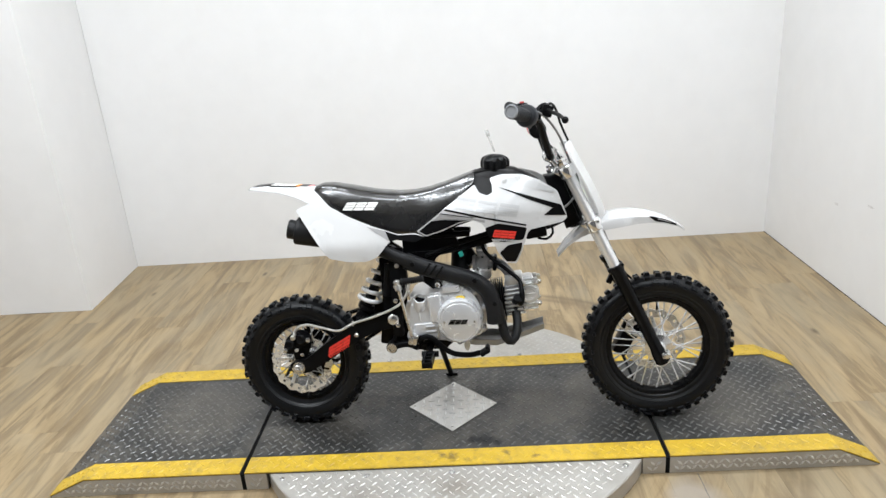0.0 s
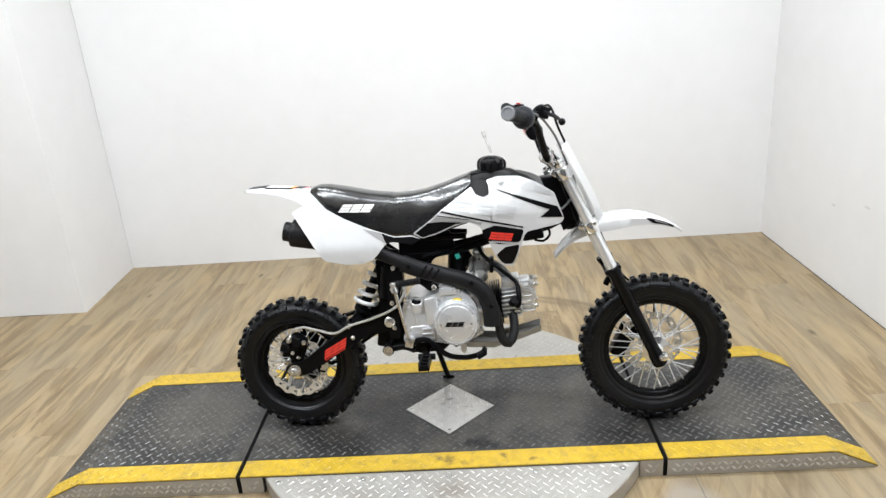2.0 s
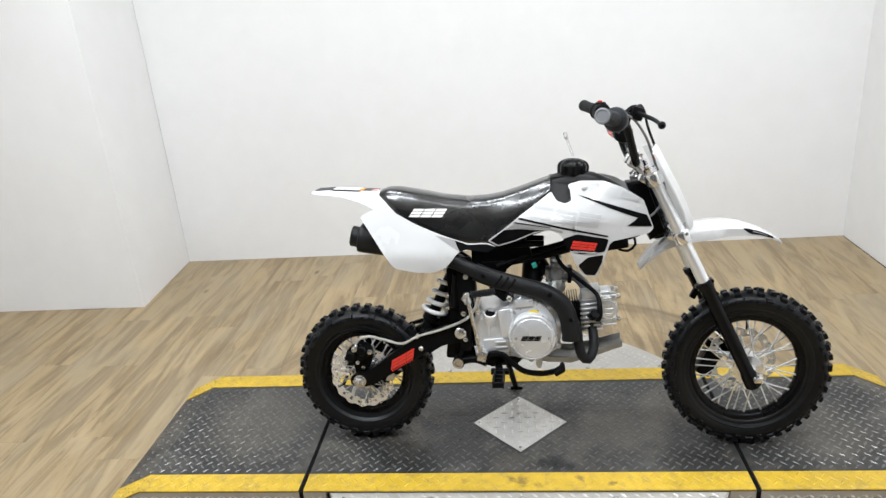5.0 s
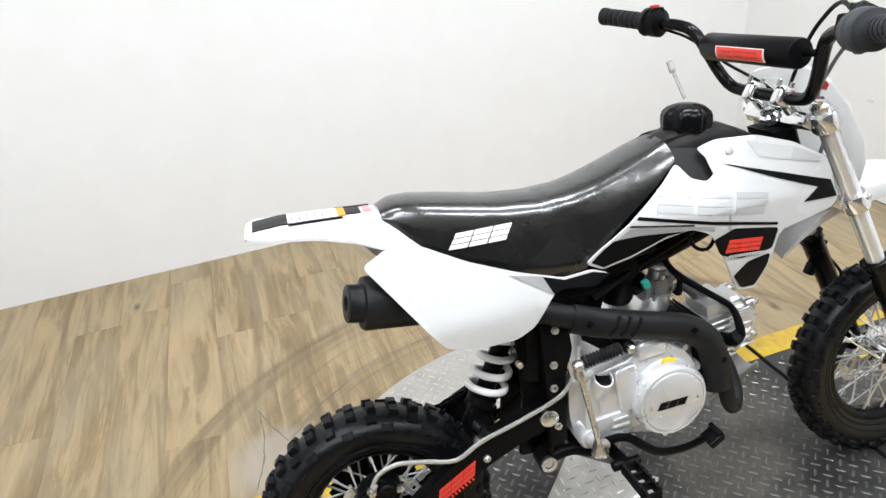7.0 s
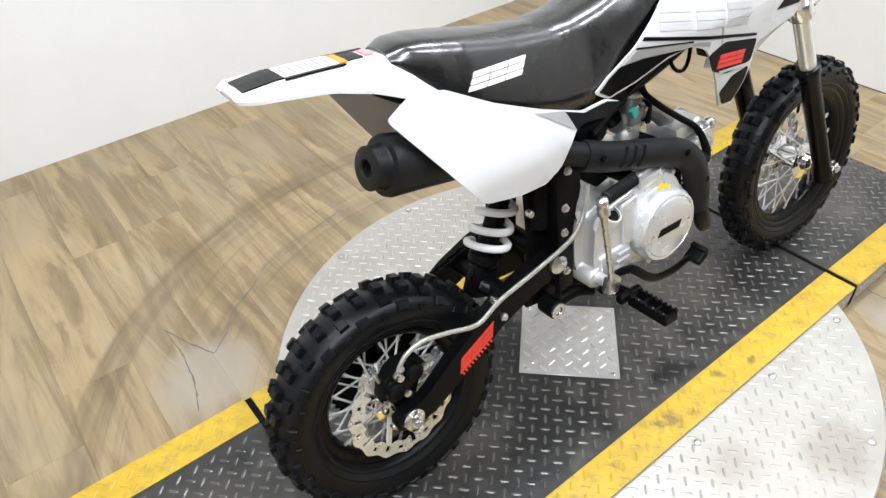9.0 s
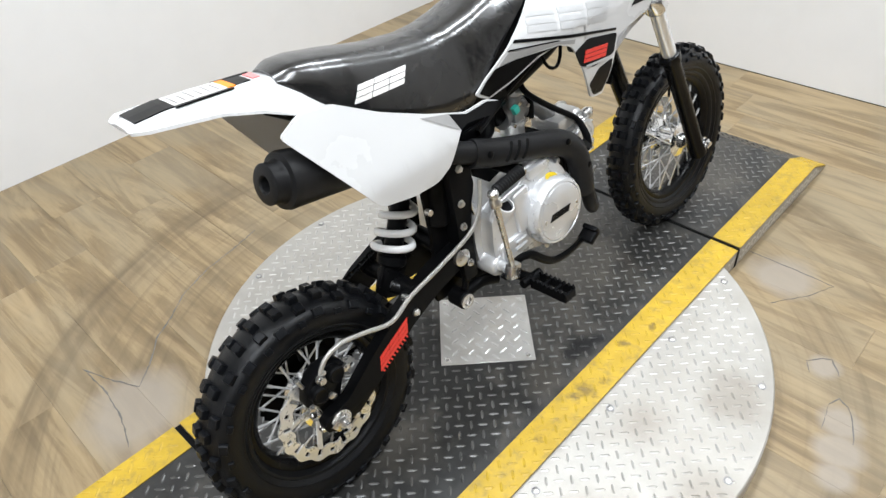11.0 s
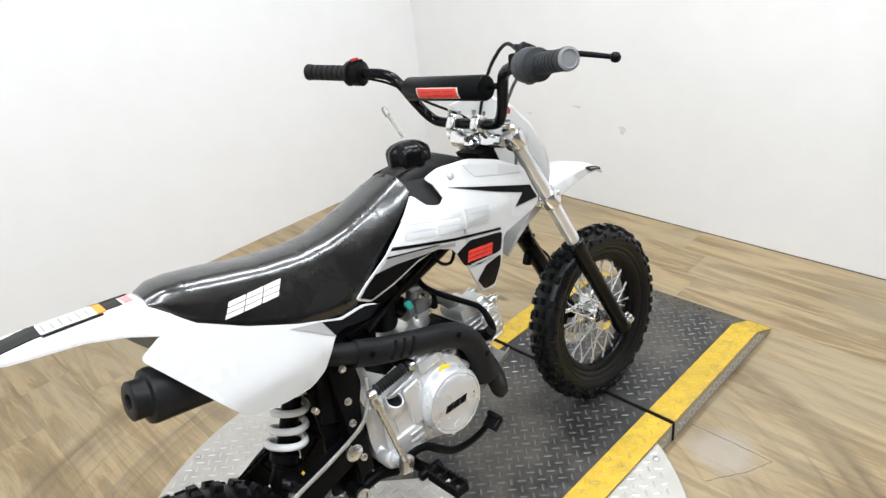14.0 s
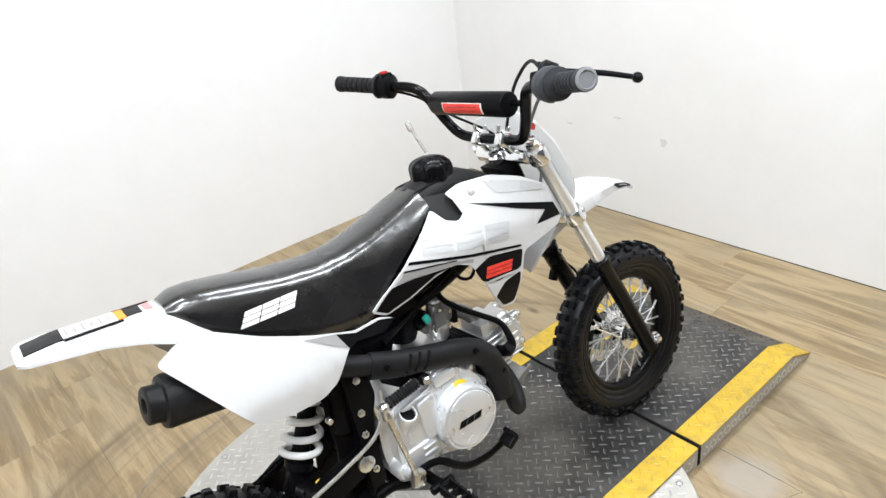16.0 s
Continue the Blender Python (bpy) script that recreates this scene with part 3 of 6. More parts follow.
def treads(name, inside, x0, x1, y0, y1, z, material, parent, pitch=0.0235, kind="stuff"):
    """Raised treads in crossed rows, set aslant to the plate's edges."""
    bm = bmesh.new()
    cx, cy, half = (x0 + x1) / 2, (y0 + y1) / 2, max(x1 - x0, y1 - y0)
    n = int(half / pitch) + 2
    for i in range(-n, n + 1):
        for j in range(-n, n + 1):
            x, y = cx + (i - j) * pitch * 0.7071, cy + (i + j) * pitch * 0.7071
            if inside(x, y):
                lozenge(bm, x, y, z, radians(45 if (i + j) % 2 else -45))
    return tagged(part(name, bm, material, parent, smooth=0), kind=kind)


turntable = thing("turntable", pose(0, 0, 0), "round aluminium chequer plate turntable on the floor", "turntable")
RD, TX, TY = 0.624, 0.004, 0.017
part("disc_plate", lathe([(RD - 0.004, 0.0), (RD, 0.002), (RD, DISC - 0.003), (RD - 0.003, DISC)], pose(TX, TY, 0), 96), M["alu_dull"], turntable)
treads("raised_treads", lambda x, y: 0.315 < abs(y) and (x - TX) ** 2 + (y - TY) ** 2 < (RD - 0.018) ** 2, -0.63, 0.63, -0.61, 0.64, DISC - 0.0003, M["dull_tread"], turntable)
for x, y in [(k * 0.2435, s * 0.331) for k in range(-2, 3) for s in (-1, 1)] + [(k * 0.243 + 0.008 + 0.008 * s, s * (0.598 - 0.047 * abs(k)) + 0.019) for k in (-1, 0, 1) for s in (-1, 1)]:
    screw = part("bolt", lathe([(0.0085, -0.001), (0.0085, 0.0008), (0.0062, 0.0011), (0.0060, 0.0004)], pose(x, y, DISC), 16), M["cast_dark"], turntable, "dark recessed screw")
    part("screw_head", lathe([(0.0055, 0.0), (0.0055, 0.0014), (0.0035, 0.0022), (0.001, 0.0022)], pose(x, y, DISC), 12), M["steel"], screw)

HALF = 0.306
GAP = 0.611
END = 1.2
BEND = 1.085
STRIPE = 0.07


def ramp_z(x):
    return DECK if abs(x) <= BEND else DECK - (abs(x) - BEND) / (END - BEND) * (DECK - 0.006)


def deck_profile(x0, x1):
    """The stretch of deck from x0 to x1, cut where the ramp bends."""
    xs = [x0, x1] + [s * BEND for s in (-1, 1) if x0 < s * BEND < x1]
    return sorted(xs)


def deck_strip(x0, x1, y0, y1, up=0.0, thick=0.006):
    bm = bmesh.new()
    xs = deck_profile(x0, x1)
    rows = []
    for x in xs:
        z = ramp_z(x) + up
        rows.append([bm.verts.new(p) for p in ((x, y0, z), (x, y1, z), (x, y1, max(z - thick, 0.001)), (x, y0, max(z - thick, 0.001)))])
    for a, b in zip(rows, rows[1:]):
        for k in range(4):
            bm.faces.new((a[k], a[(k + 1) % 4], b[(k + 1) % 4], b[k]))
    bm.faces.new(rows[0])
    bm.faces.new(rows[-1][::-1])
    return bm


def deck_section(name, x0, x1, label, skirt):
    th = thing(name, pose(0, 0, 0), label, "platform", "deck sections")
    part("deck_plate", deck_strip(x0, x1, -HALF, HALF), M["deck"], th, smooth=0)
    treads("raised_treads", lambda x, y: x0 + 0.012 < x < x1 - 0.012 and abs(y) < HALF - STRIPE - 0.01 and abs(x) + abs(y) > 0.165, x0, x1, -HALF, HALF, lambda x: ramp_z(x) - 0.0002, M["deck_tread"], th)
    for s in (-1, 1):
        a, b = sorted((s * (HALF - STRIPE), s * (HALF + 0.0015)))
        st = part("yellow_stripe", deck_strip(x0 + 0.001, x1 - 0.001, a, b, 0.0022, 0.004), M["yellow"], th, "worn safety yellow painted stripe", smooth=0)
        treads("stripe_treads", lambda x, y: x0 + 0.012 < x < x1 - 0.012 and HALF - STRIPE + 0.006 < s * y < HALF - 0.006, x0, x1, -HALF, HALF, lambda x: ramp_z(x) + 0.002, M["yellow"], st)
        for k0, k1 in skirt:
            bm = bmesh.new()
            xs = deck_profile(k0, k1)
            quad = [(x, ramp_z(x) - 0.0045) for x in xs] + [(x, 0.0012) for x in reversed(xs)]
            add_slab(bm, quad, s * (HALF - 0.012), s * (HALF + 0.001))
            sk = part("side_skirt", bm, M["alu_dull"], th, "bare aluminium chequer side skirt", smooth=0)
            bm = bmesh.new()
            nx = int((k1 - k0) / 0.0166)
            for i in range(nx):
                for j in range(2):
                    x, z = k0 + 0.02 + i * 0.0166 + j * 0.0083, 0.018 + j * 0.0166
                    if z < ramp_z(x) - 0.012 and x < k1 - 0.012:
                        a = radians(45 if i % 2 else -45)
                        v = []
                        for u, w in ((-0.0115, 0), (0, -0.0042), (0.0115, 0), (0, 0.0042)):
                            v.append(bm.verts.new((x + u * math.cos(a) - w * math.sin(a), s * (HALF + 0.001), z + u * math.sin(a) + w * math.cos(a))))
                        t = bm.verts.new((x, s * (HALF + 0.0036), z))
                        for q in range(4):
                            bm.faces.new((v[q], v[(q + 1) % 4], t))
            tagged(part("skirt_treads", bm, M["alu_tread"], sk, smooth=0), kind="stuff")
    return th


G2 = 0.006
deck_section("centre_platform", -GAP + G2, GAP - G2, "dark chequer plate centre platform with yellow edges", [(-GAP + G2, -0.541), (0.541, GAP - G2)])
deck_section("ramp_section", GAP + G2, END, "dark chequer plate end ramp with yellow edges", [(GAP + G2, END - 0.004)])
deck_section("ramp_section", -END, -GAP - G2, "dark chequer plate end ramp with yellow edges", [(-END + 0.004, -GAP - G2)])
# Black fill added in the deck gaps to stand for their deep shade.
for s in (-1, 1):
    gap_bar = part("joint_strip", box((s * GAP, 0, 0.0282), (2 * G2 - 0.0005, 2 * HALF + 0.004, 0.0524)), M["black_gap"], smooth=0)
    tagged(gap_bar, "black fill added to keep the gap between deck sections dark", "joint strip", "joint strips")

cover = thing("cover_plate", pose(0, 0, DECK, 0, 0, 45), "square aluminium chequer cover plate on the dark deck", "cover plate")
CP = 0.204
part("plate", box((0, 0, 0.0016), (CP, CP, 0.003), bevel=0.001, seg=1), M["cover"], cover)
treads("raised_treads", lambda x, y: abs(x) < CP / 2 - 0.012 and abs(y) < CP / 2 - 0.012, -CP / 2, CP / 2, -CP / 2, CP / 2, 0.0030, M["alu_tread"], cover, pitch=0.0245)
for sx in (-1, 1):
    for sy in (-1, 1):
        part("screw", lathe([(0.005, 0), (0.005, 0.0012), (0.002, 0.002)], pose(sx * 0.088, sy * 0.088, 0.003), 10), M["steel"], cover)

# red-handled toggle clamp at the rim of the turntable
clamp = thing("toggle_clamp", pose(-0.475, -0.435, 0, 0, 0, 40), "small steel toggle clamp with a red vinyl handle", "clamp")
part("base", box((0, 0, 0.006), (0.07, 0.035, 0.012), bevel=0.002), M["steel"], clamp)
part("arm", rod((0.02, 0, 0.02), (-0.035, 0, 0.03), 0.007), M["steel"], clamp)
part("lever", box((-0.02, 0, 0.026), (0.05, 0.012, 0.026), (0, -15, 0), 0.003), M["satin"], clamp)
part("handle", rod((-0.03, 0.0, 0.03), (-0.045, 0.035, 0.055), 0.010, 14), M["handle_red"], clamp, "red vinyl dipped handle")

# ---------------------------------------------------------------- motorbike
bike = thing("dirt_bike", pose(0.083, -0.0665, 0.0585, -7.8, 0, -2.9) @ Matrix.Diagonal((1, 1, 1.012, 1)), "white and black small dirt bike leaning on its side stand", "motorcycle")
B = bike


def wheel(name, c, R, bead, half, spokes, disc_side, knobs, label):
    """Rim with tyre, hub, spokes, disc and axle as pieces of it."""
    m = Matrix.Translation(c) @ pose(0, 0, 0, 90, 0, 0)  # local z is the bike's -y
    rim_r = bead + 0.003
    ri = bead - 0.016
    bm = bmesh.new()
    prof = [(ri, -0.012), (ri + 0.008, -0.019), (rim_r, -0.021), (rim_r + 0.004, -0.019), (rim_r - 0.004, -0.015), (rim_r - 0.004, 0.015), (rim_r + 0.004, 0.019), (rim_r, 0.021), (ri + 0.008, 0.019), (ri, 0.012), (ri - 0.002, 0.0)]
    n = 64
    rings = [[bm.verts.new(m @ Vector((r * math.cos(2 * math.pi * i / n), r * math.sin(2 * math.pi * i / n), h))) for i in range(n)] for r, h in prof]
    for k in range(len(rings)):
        p, q = rings[k], rings[(k + 1) % len(rings)]
        for i in range(n):
            bm.faces.new((p[i], p[(i + 1) % n], q[(i + 1) % n], q[i]))
    w = part(name, bm, M["black"], B, label)
    # tyre: carcass and knobs
    bm = bmesh.new()
    base = R - 0.010
    mid = (base + bead) / 2
    prof = [(bead - 0.004, 0.014), (bead + 0.002, 0.022), (bead + 0.006, half * 0.70), (bead + 0.010, half * 0.74), (bead + 0.012, half * 0.72), (bead + 0.018, half * 0.84), (bead + 0.020, half * 0.88), (bead + 0.0225, half * 0.86), (mid - 0.004, half * 0.95), (mid + 0.006, half * 0.99), (mid + 0.014, half * 0.98), (base - 0.010, half * 0.80), (base - 0.003, half * 0.5), (base, 0.0)]
    prof = prof + [(r, -h) for r, h in reversed(prof[:-1])]
    n = 80
    rings = [[bm.verts.new(m @ Vector((r * math.cos(2 * math.pi * i / n), r * math.sin(2 * math.pi * i / n), h))) for i in range(n)] for r, h in prof]
    for p, q in zip(rings, rings[1:]):
        for i in range(n):
            bm.faces.new((p[i], p[(i + 1) % n], q[(i + 1) % n], q[i]))

    part("tyre", bm, M["rubber"], w, "knobbly black off-road tyre")
    kinds = {}

    def knob(a, y, tilt, sx, sy, h, r):
        key = (sx, sy, h)
        if key not in kinds:
            me = bpy.data.meshes.new("knob")
            vs = [(h * t, sx / 2 * v * f, sy / 2 * u * f) for t, f in ((-0.5, 1.0), (0.8, 0.93), (1.0, 0.80)) for v, u in ((-1, -1), (1, -1), (1, 1), (-1, 1))]
            fs = [(3, 2, 1, 0), (8, 9, 10, 11)]
            for q in (0, 4):
                fs += [(q + i, q + (i + 1) % 4, q + 4 + (i + 1) % 4, q + 4 + i) for i in range(4)]
            me.from_pydata(vs, [], fs)
            me.materials.append(M["knob"])
            kinds[key] = me
        ob = new("knob", kinds[key])
        ob.parent = w
        ob.matrix_local = m @ Matrix.Rotation(a, 4, "Z") @ Matrix.Translation((r, 0, y)) @ Matrix.Rotation(tilt, 4, "Y")

    st = 2 * math.pi / knobs
    for i in range(knobs):
        a = i * st
        if i % 2:
            for y in (-1, 1):
                knob(a, y * half * 0.27, -y * 0.12, 0.017, half * 0.42, 0.0095, base - 0.001)
        else:
            knob(a, 0, 0, 0.016, half * 0.48, 0.010, base)
            for y in (-1, 1):
                knob(a + st * 0.1, y * half * 0.60, -y * 0.42, 0.018, half * 0.36, 0.009, base - 0.006)
        for y in (-1, 1):
            if i % 2:
                knob(a + st * 0.35, y * half * 0.84, -y * 0.95, 0.020, half * 0.34, 0.0075, base - 0.016)
            else:
                knob(a + st * 0.3, y * half * 0.93, -y * 1.25, 0.013, half * 0.22, 0.006, base - 0.022)
    # hub, axle and spokes
    part("hub", lathe([(0.010, -0.052), (0.017, -0.048), (0.020, -0.036), (0.041, -0.033), (0.041, -0.028), (0.024, -0.022), (0.022, 0.022), (0.041, 0.028), (0.041, 0.033), (0.020, 0.036), (0.017, 0.048), (0.010, 0.052)], m, 28), M["chrome"], w, "polished alloy hub")
    bm = bmesh.new()
    for i in range(spokes):
        a = 2 * math.pi * i / spokes
        s = 1 if i % 2 else -1
        lead = (0.55 if (i // 2) % 2 else -0.55)
        p = m @ Vector((0.033 * math.cos(a + lead), 0.033 * math.sin(a + lead), s * 0.0305))
        q = m @ Vector((ri * math.cos(a), ri * math.sin(a), s * 0.005))
        bm.free()
        bm = bmesh.new()
        add_tube(bm, [p, q], 0.0020, 6, smooth=False)
        nip = q + (p - q).normalized() * 0.014
        add_tube(bm, [q, nip], 0.0031, 6, smooth=False)
        part("spoke", bm, M["fork"], w)
        bm = bmesh.new()
    bm.free()
    # brake disc with a waved rim and drilled band
    bm = bmesh.new()
    n = 180
    y = disc_side * 0.047
    radii = [0.0715, 0.0790, 0.0875, 0.0945]
    tops = []
    for h in (-0.0018, 0.0018):
        tops.append([[bm.verts.new(m @ Vector(((r + (0.0026 * math.cos(15 * 2 * math.pi * i / n) if k in (0, 3) else 0)) * math.cos(2 * math.pi * i / n), (r + (0.0026 * math.cos(15 * 2 * math.pi * i / n) if k in (0, 3) else 0)) * math.sin(2 * math.pi * i / n), y + h))) for i in range(n)] for k, r in enumerate(radii)])
    def solid(k, i):
        return not (k == 1 and i % 9 in (1, 2, 3)) and not (k == 0 and i % 18 in (10, 11, 12))
    for k in range(3):
        for i in range(n):
            if not solid(k, i):
                continue
            j = (i + 1) % n
            for side in tops:
                bm.faces.new((side[k][i], side[k][j], side[k + 1][j], side[k + 1][i]))
            for e, (kk, ii) in ((((k, i), (k, j)), (k - 1, i)), (((k + 1, i), (k + 1, j)), (k + 1, i)), (((k, i), (k + 1, i)), (k, i - 1)), (((k, j), (k + 1, j)), (k, j))):
                if kk < 0 or kk > 2 or not solid(kk, ii % n):
                    (a0, a1), (b0, b1) = e
                    bm.faces.new((tops[0][a0][a1], tops[0][b0][b1], tops[1][b0][b1], tops[1][a0][a1]))
    for i in range(5):
        a = 2 * math.pi * i / 5
        p, q = (m @ Vector((r * math.cos(a + d), r * math.sin(a + d), y * f)) for r, d, f in ((0.026, 0.0, 0.8), (0.074, 0.40, 1.0)))
        add_tube(bm, [p, (p + q) / 2, q], 0.0055, 8, flat=0.5, smooth=False)
    for i in range(5):
        a = 2 * math.pi * i / 5 + 0.2
        c = m @ Vector((0.034 * math.cos(a), 0.034 * math.sin(a), y))
        part("disc_bolt", lathe([(0.0, 0), (0.006, 0.0), (0.006, 0.006), (0.004, 0.009), (0.0, 0.009)], basis(c, c + Vector((0, -disc_side * 0.1, 0))), 8), M["steel"], w)
    part("brake_disc", bm, M["disc"], w, "drilled wave-edged steel brake disc", smooth=30)
    part("valve", rod(m @ Vector((0, ri - 0.03, 0)), m @ Vector((0, ri, 0)), 0.003, 8), M["plastic"], w)
    return w


FA = (0.550, 0.0, 0.2235)
RA = (-0.541, 0.0, 0.2055)
fw = wheel("front_wheel", FA, 0.2265, 0.152, 0.035, 36, -1, 44, "black spoked front wheel")
rw = wheel("rear_wheel", RA, 0.2085, 0.129, 0.044, 36, 1, 34, "black spoked rear wheel")
part("axle", rod((FA[0], -0.103, FA[2]), (FA[0], 0.103, FA[2]), 0.006), M["steel"], fw)
for s in (-1, 1):
    part("axle_nut", lathe([(0.011, 0), (0.011, 0.008), (0.008, 0.011), (0.0055, 0.011), (0.005, 0.018)], basis((FA[0], s * 0.092, FA[2]), (FA[0], s * 0.2, FA[2])), 6), M["steel"], fw)
part("axle", rod((RA[0], -0.104, RA[2]), (RA[0], 0.104, RA[2]), 0.006), M["steel"], rw)
for s in (-1, 1):
    part("axle_washer", lathe([(0.019, -0.001), (0.019, 0.0015), (0.008, 0.0015)], basis((RA[0], s * 0.083, RA[2]), (RA[0], s * 0.2, RA[2])), 20), M["steel"], rw)
    part("axle_nut", lathe([(0.014, 0), (0.014, 0.009), (0.010, 0.012), (0.0065, 0.012), (0.0055, 0.022)], basis((RA[0], s * 0.084, RA[2]), (RA[0], s * 0.2, RA[2])), 6), M["steel"], rw)
part("sprocket", lathe([(0.05, 0.0), (0.078, 0.0), (0.082, 0.002), (0.078, 0.004), (0.05, 0.004)], basis((RA[0], 0.05, RA[2]), (RA[0], 0.2, RA[2])), 72, lobes=36, depth=0.03), M["satin"], rw)

# swingarm
ARM = [(-0.226, 0.378), (-0.30, 0.363), (-0.364, 0.337), (-0.452, 0.280), (-0.518, 0.230), (-0.565, 0.222), (-0.573, 0.205), (-0.562, 0.188), (-0.512, 0.188), (-0.436, 0.232), (-0.36, 0.284), (-0.29, 0.314), (-0.222, 0.328)]
bm = bmesh.new()
for s in (-1, 1):
    add_slab(bm, round_poly(ARM, 0.012), s * 0.060, s * 0.082, 0.004)
add_rod(bm, (-0.335, -0.075, 0.333), (-0.335, 0.075, 0.333), 0.016)
add_rod(bm, (-0.234, -0.072, 0.355), (-0.234, 0.072, 0.355), 0.019)
add_box(bm, (-0.338, -0.012, 0.345), (0.05, 0.012, 0.05), (0, 35, 0), 0.004)
swing = part("swingarm", bm, M["satin"], B, "black box-section swingarm")
emblem(swing, "red_decal", M["red"], (-0.408, 0.274), 0.070, 0.026, lambda x, z: 0.082, 0.0012, slope=0.56, slant=0.2, gap=0.05)
bm = bmesh.new()
for i in range(10):
    x = -0.440 + i * 0.0066
    add_box(bm, (x, -0.0828, 0.2385 + (x + 0.440) * 0.56), (0.0035, 0.0018, 0.005), (0, -30, 0))
part("decal_print", bm, M["red"], swing, smooth=0)
part("pivot_bolt", lathe([(0.0, -0.002), (0.017, 0), (0.017, 0.007), (0.012, 0.011), (0.0, 0.0115)], basis((-0.235, -0.082, 0.352), (-0.235, -0.2, 0.352)), 20), M["steel"], swing, "round zinc pivot bolt")
part("chain_adjuster", box((-0.545, -0.087, 0.206), (0.03, 0.006, 0.022), (0, -30, 0), 0.002), M["steel"], swing)

# chain on the far side, its upper and lower run
for a, b in (((-0.545, 0.052, 0.290), (-0.215, 0.052, 0.392)), ((-0.537, 0.052, 0.124), (-0.215, 0.052, 0.335))):
    bm = bmesh.new()
    a, b = Vector(a), Vector(b)
    n = int((b - a).length / 0.0127)
    ang = math.degrees(math.atan2(-(b - a).z, (b - a).x))
    for i in range(n):
        c = a.lerp(b, (i + 0.5) / n)
        for dy in ((-0.006, 0.006) if i % 2 else (-0.0042, 0.0042)):
            add_box(bm, (c.x, c.y + dy, c.z), (0.015, 0.0016, 0.010), (0, ang, 0))
        add_rod(bm, (c.x, c.y - 0.0065, c.z), (c.x, c.y + 0.0065, c.z), 0.0036, 6)
    part("chain_run", bm, M["satin"], B, "dark oiled drive chain", smooth=0)

# shock absorber with white spring
S0, S1 = Vector((-0.348, -0.013, 0.338)), Vector((-0.236, -0.004, 0.557))
ax = (S1 - S0).normalized()
bm = bmesh.new()
add_rod(bm, S0 + ax * 0.02, S1, 0.0165, 18)
add_rod(bm, S0 + ax * 0.03, S0 + ax * 0.05, 0.026, 20)
add_rod(bm, S1 - ax * 0.03, S1 - ax * 0.01, 0.026, 20)
add_box(bm, S0, (0.03, 0.034, 0.05), (0, 22, 0), 0.006)
shock = part("shock_absorber", bm, M["satin"], B)
q = ax.to_track_quat("Z", "Y").to_matrix()
turns, n = 5.0, 140
coil = []
for i in range(n):
    t = i / (n - 1)
    a = 2 * math.pi * turns * t
    coil.append(S0 + ax * (0.058 + 0.158 * t ** 1.2) + q @ Vector(((0.034 - 0.013 * t) * math.cos(a), (0.034 - 0.013 * t) * math.sin(a), 0)))
part("spring", tube(coil, 0.0066, 10, smooth=False), M["spring"], shock, "white coil spring")
part("shock_bolt", lathe([(0.0, -0.001), (0.010, 0), (0.010, 0.006), (0.006, 0.010), (0.0, 0.0105)], basis(S0 + Vector((0, -0.017, 0)), S0 + Vector((0, -0.2, 0))), 6), M["steel"], shock)
part("shock_link", tube([(-0.352, -0.030, 0.340), (-0.340, -0.048, 0.330), (-0.326, -0.064, 0.320)], 0.013, 12, flat=0.8), M["black"], shock, "black shock linkage arm")
part("link_bolt", lathe([(0.0, -0.001), (0.007, 0), (0.007, 0.004), (0.004, 0.007), (0.0, 0.0072)], basis((-0.352, -0.083, 0.306), (-0.352, -0.2, 0.306)), 8), M["steel"], shock)
part("reservoir", rod((-0.250, -0.058, 0.418), (-0.236, -0.056, 0.515), 0.0180, 20), M["satin"], shock, "black shock reservoir")
part("reservoir_knob", rod((-0.272, -0.060, 0.455), (-0.272, -0.072, 0.455), 0.006, 8), M["steel"], shock)

# frame
bm = bmesh.new()
add_tube(bm, [(0.285, 0, 0.655), (0.19, 0, 0.622), (0.116, 0, 0.591), (0.056, 0, 0.572), (0.0, 0, 0.558), (-0.10, 0, 0.540), (-0.20, 0, 0.520), (-0.255, 0, 0.47)], 0.0185, 16)
for s in (-1, 1):
    add_slab(bm, round_poly([(-0.272, 0.535), (-0.215, 0.525), (-0.207, 0.43), (-0.214, 0.36), (-0.196, 0.262), (-0.286, 0.268), (-0.268, 0.386)], 0.01), s * 0.048, s * 0.056, 0.002)
    add_tube(bm, [(-0.22, s * 0.055, 0.53), (-0.32, s * 0.058, 0.60), (-0.44, s * 0.05, 0.68)], 0.009, 10)
    add_tube(bm, [(0.0, s * 0.03, 0.59), (-0.15, s * 0.055, 0.60), (-0.30, s * 0.045, 0.66), (-0.43, s * 0.04, 0.69)], 0.009, 10)
    add_slab(bm, [(-0.17, 0.545), (-0.100, 0.548), (-0.124, 0.486), (-0.084, 0.440), (-0.115, 0.432), (-0.150, 0.46)], s * 0.046, s * 0.052, 0.001)
add_rod(bm, (0.262, 0, 0.752), (0.318, 0, 0.598), 0.026, 20)
add_tube(bm, [(0.285, 0, 0.625), (0.22, 0, 0.600), (0.15, 0, 0.615)], 0.014, 12)
frame_part = part("frame", bm, M["satin"], B, "black tubular steel frame")
for x, z in ((-0.221, 0.453), (-0.224, 0.410), (-0.214, 0.515), (-0.222, 0.335)):
    part("frame_bolt", lathe([(0.0, -0.001), (0.0075, 0), (0.0075, 0.002), (0.0055, 0.002), (0.0055, 0.006), (0.003, 0.007), (0.0, 0.0072)], basis((x, -0.0895, z), (x, -0.2, z)), 6), M["steel"], frame_part)
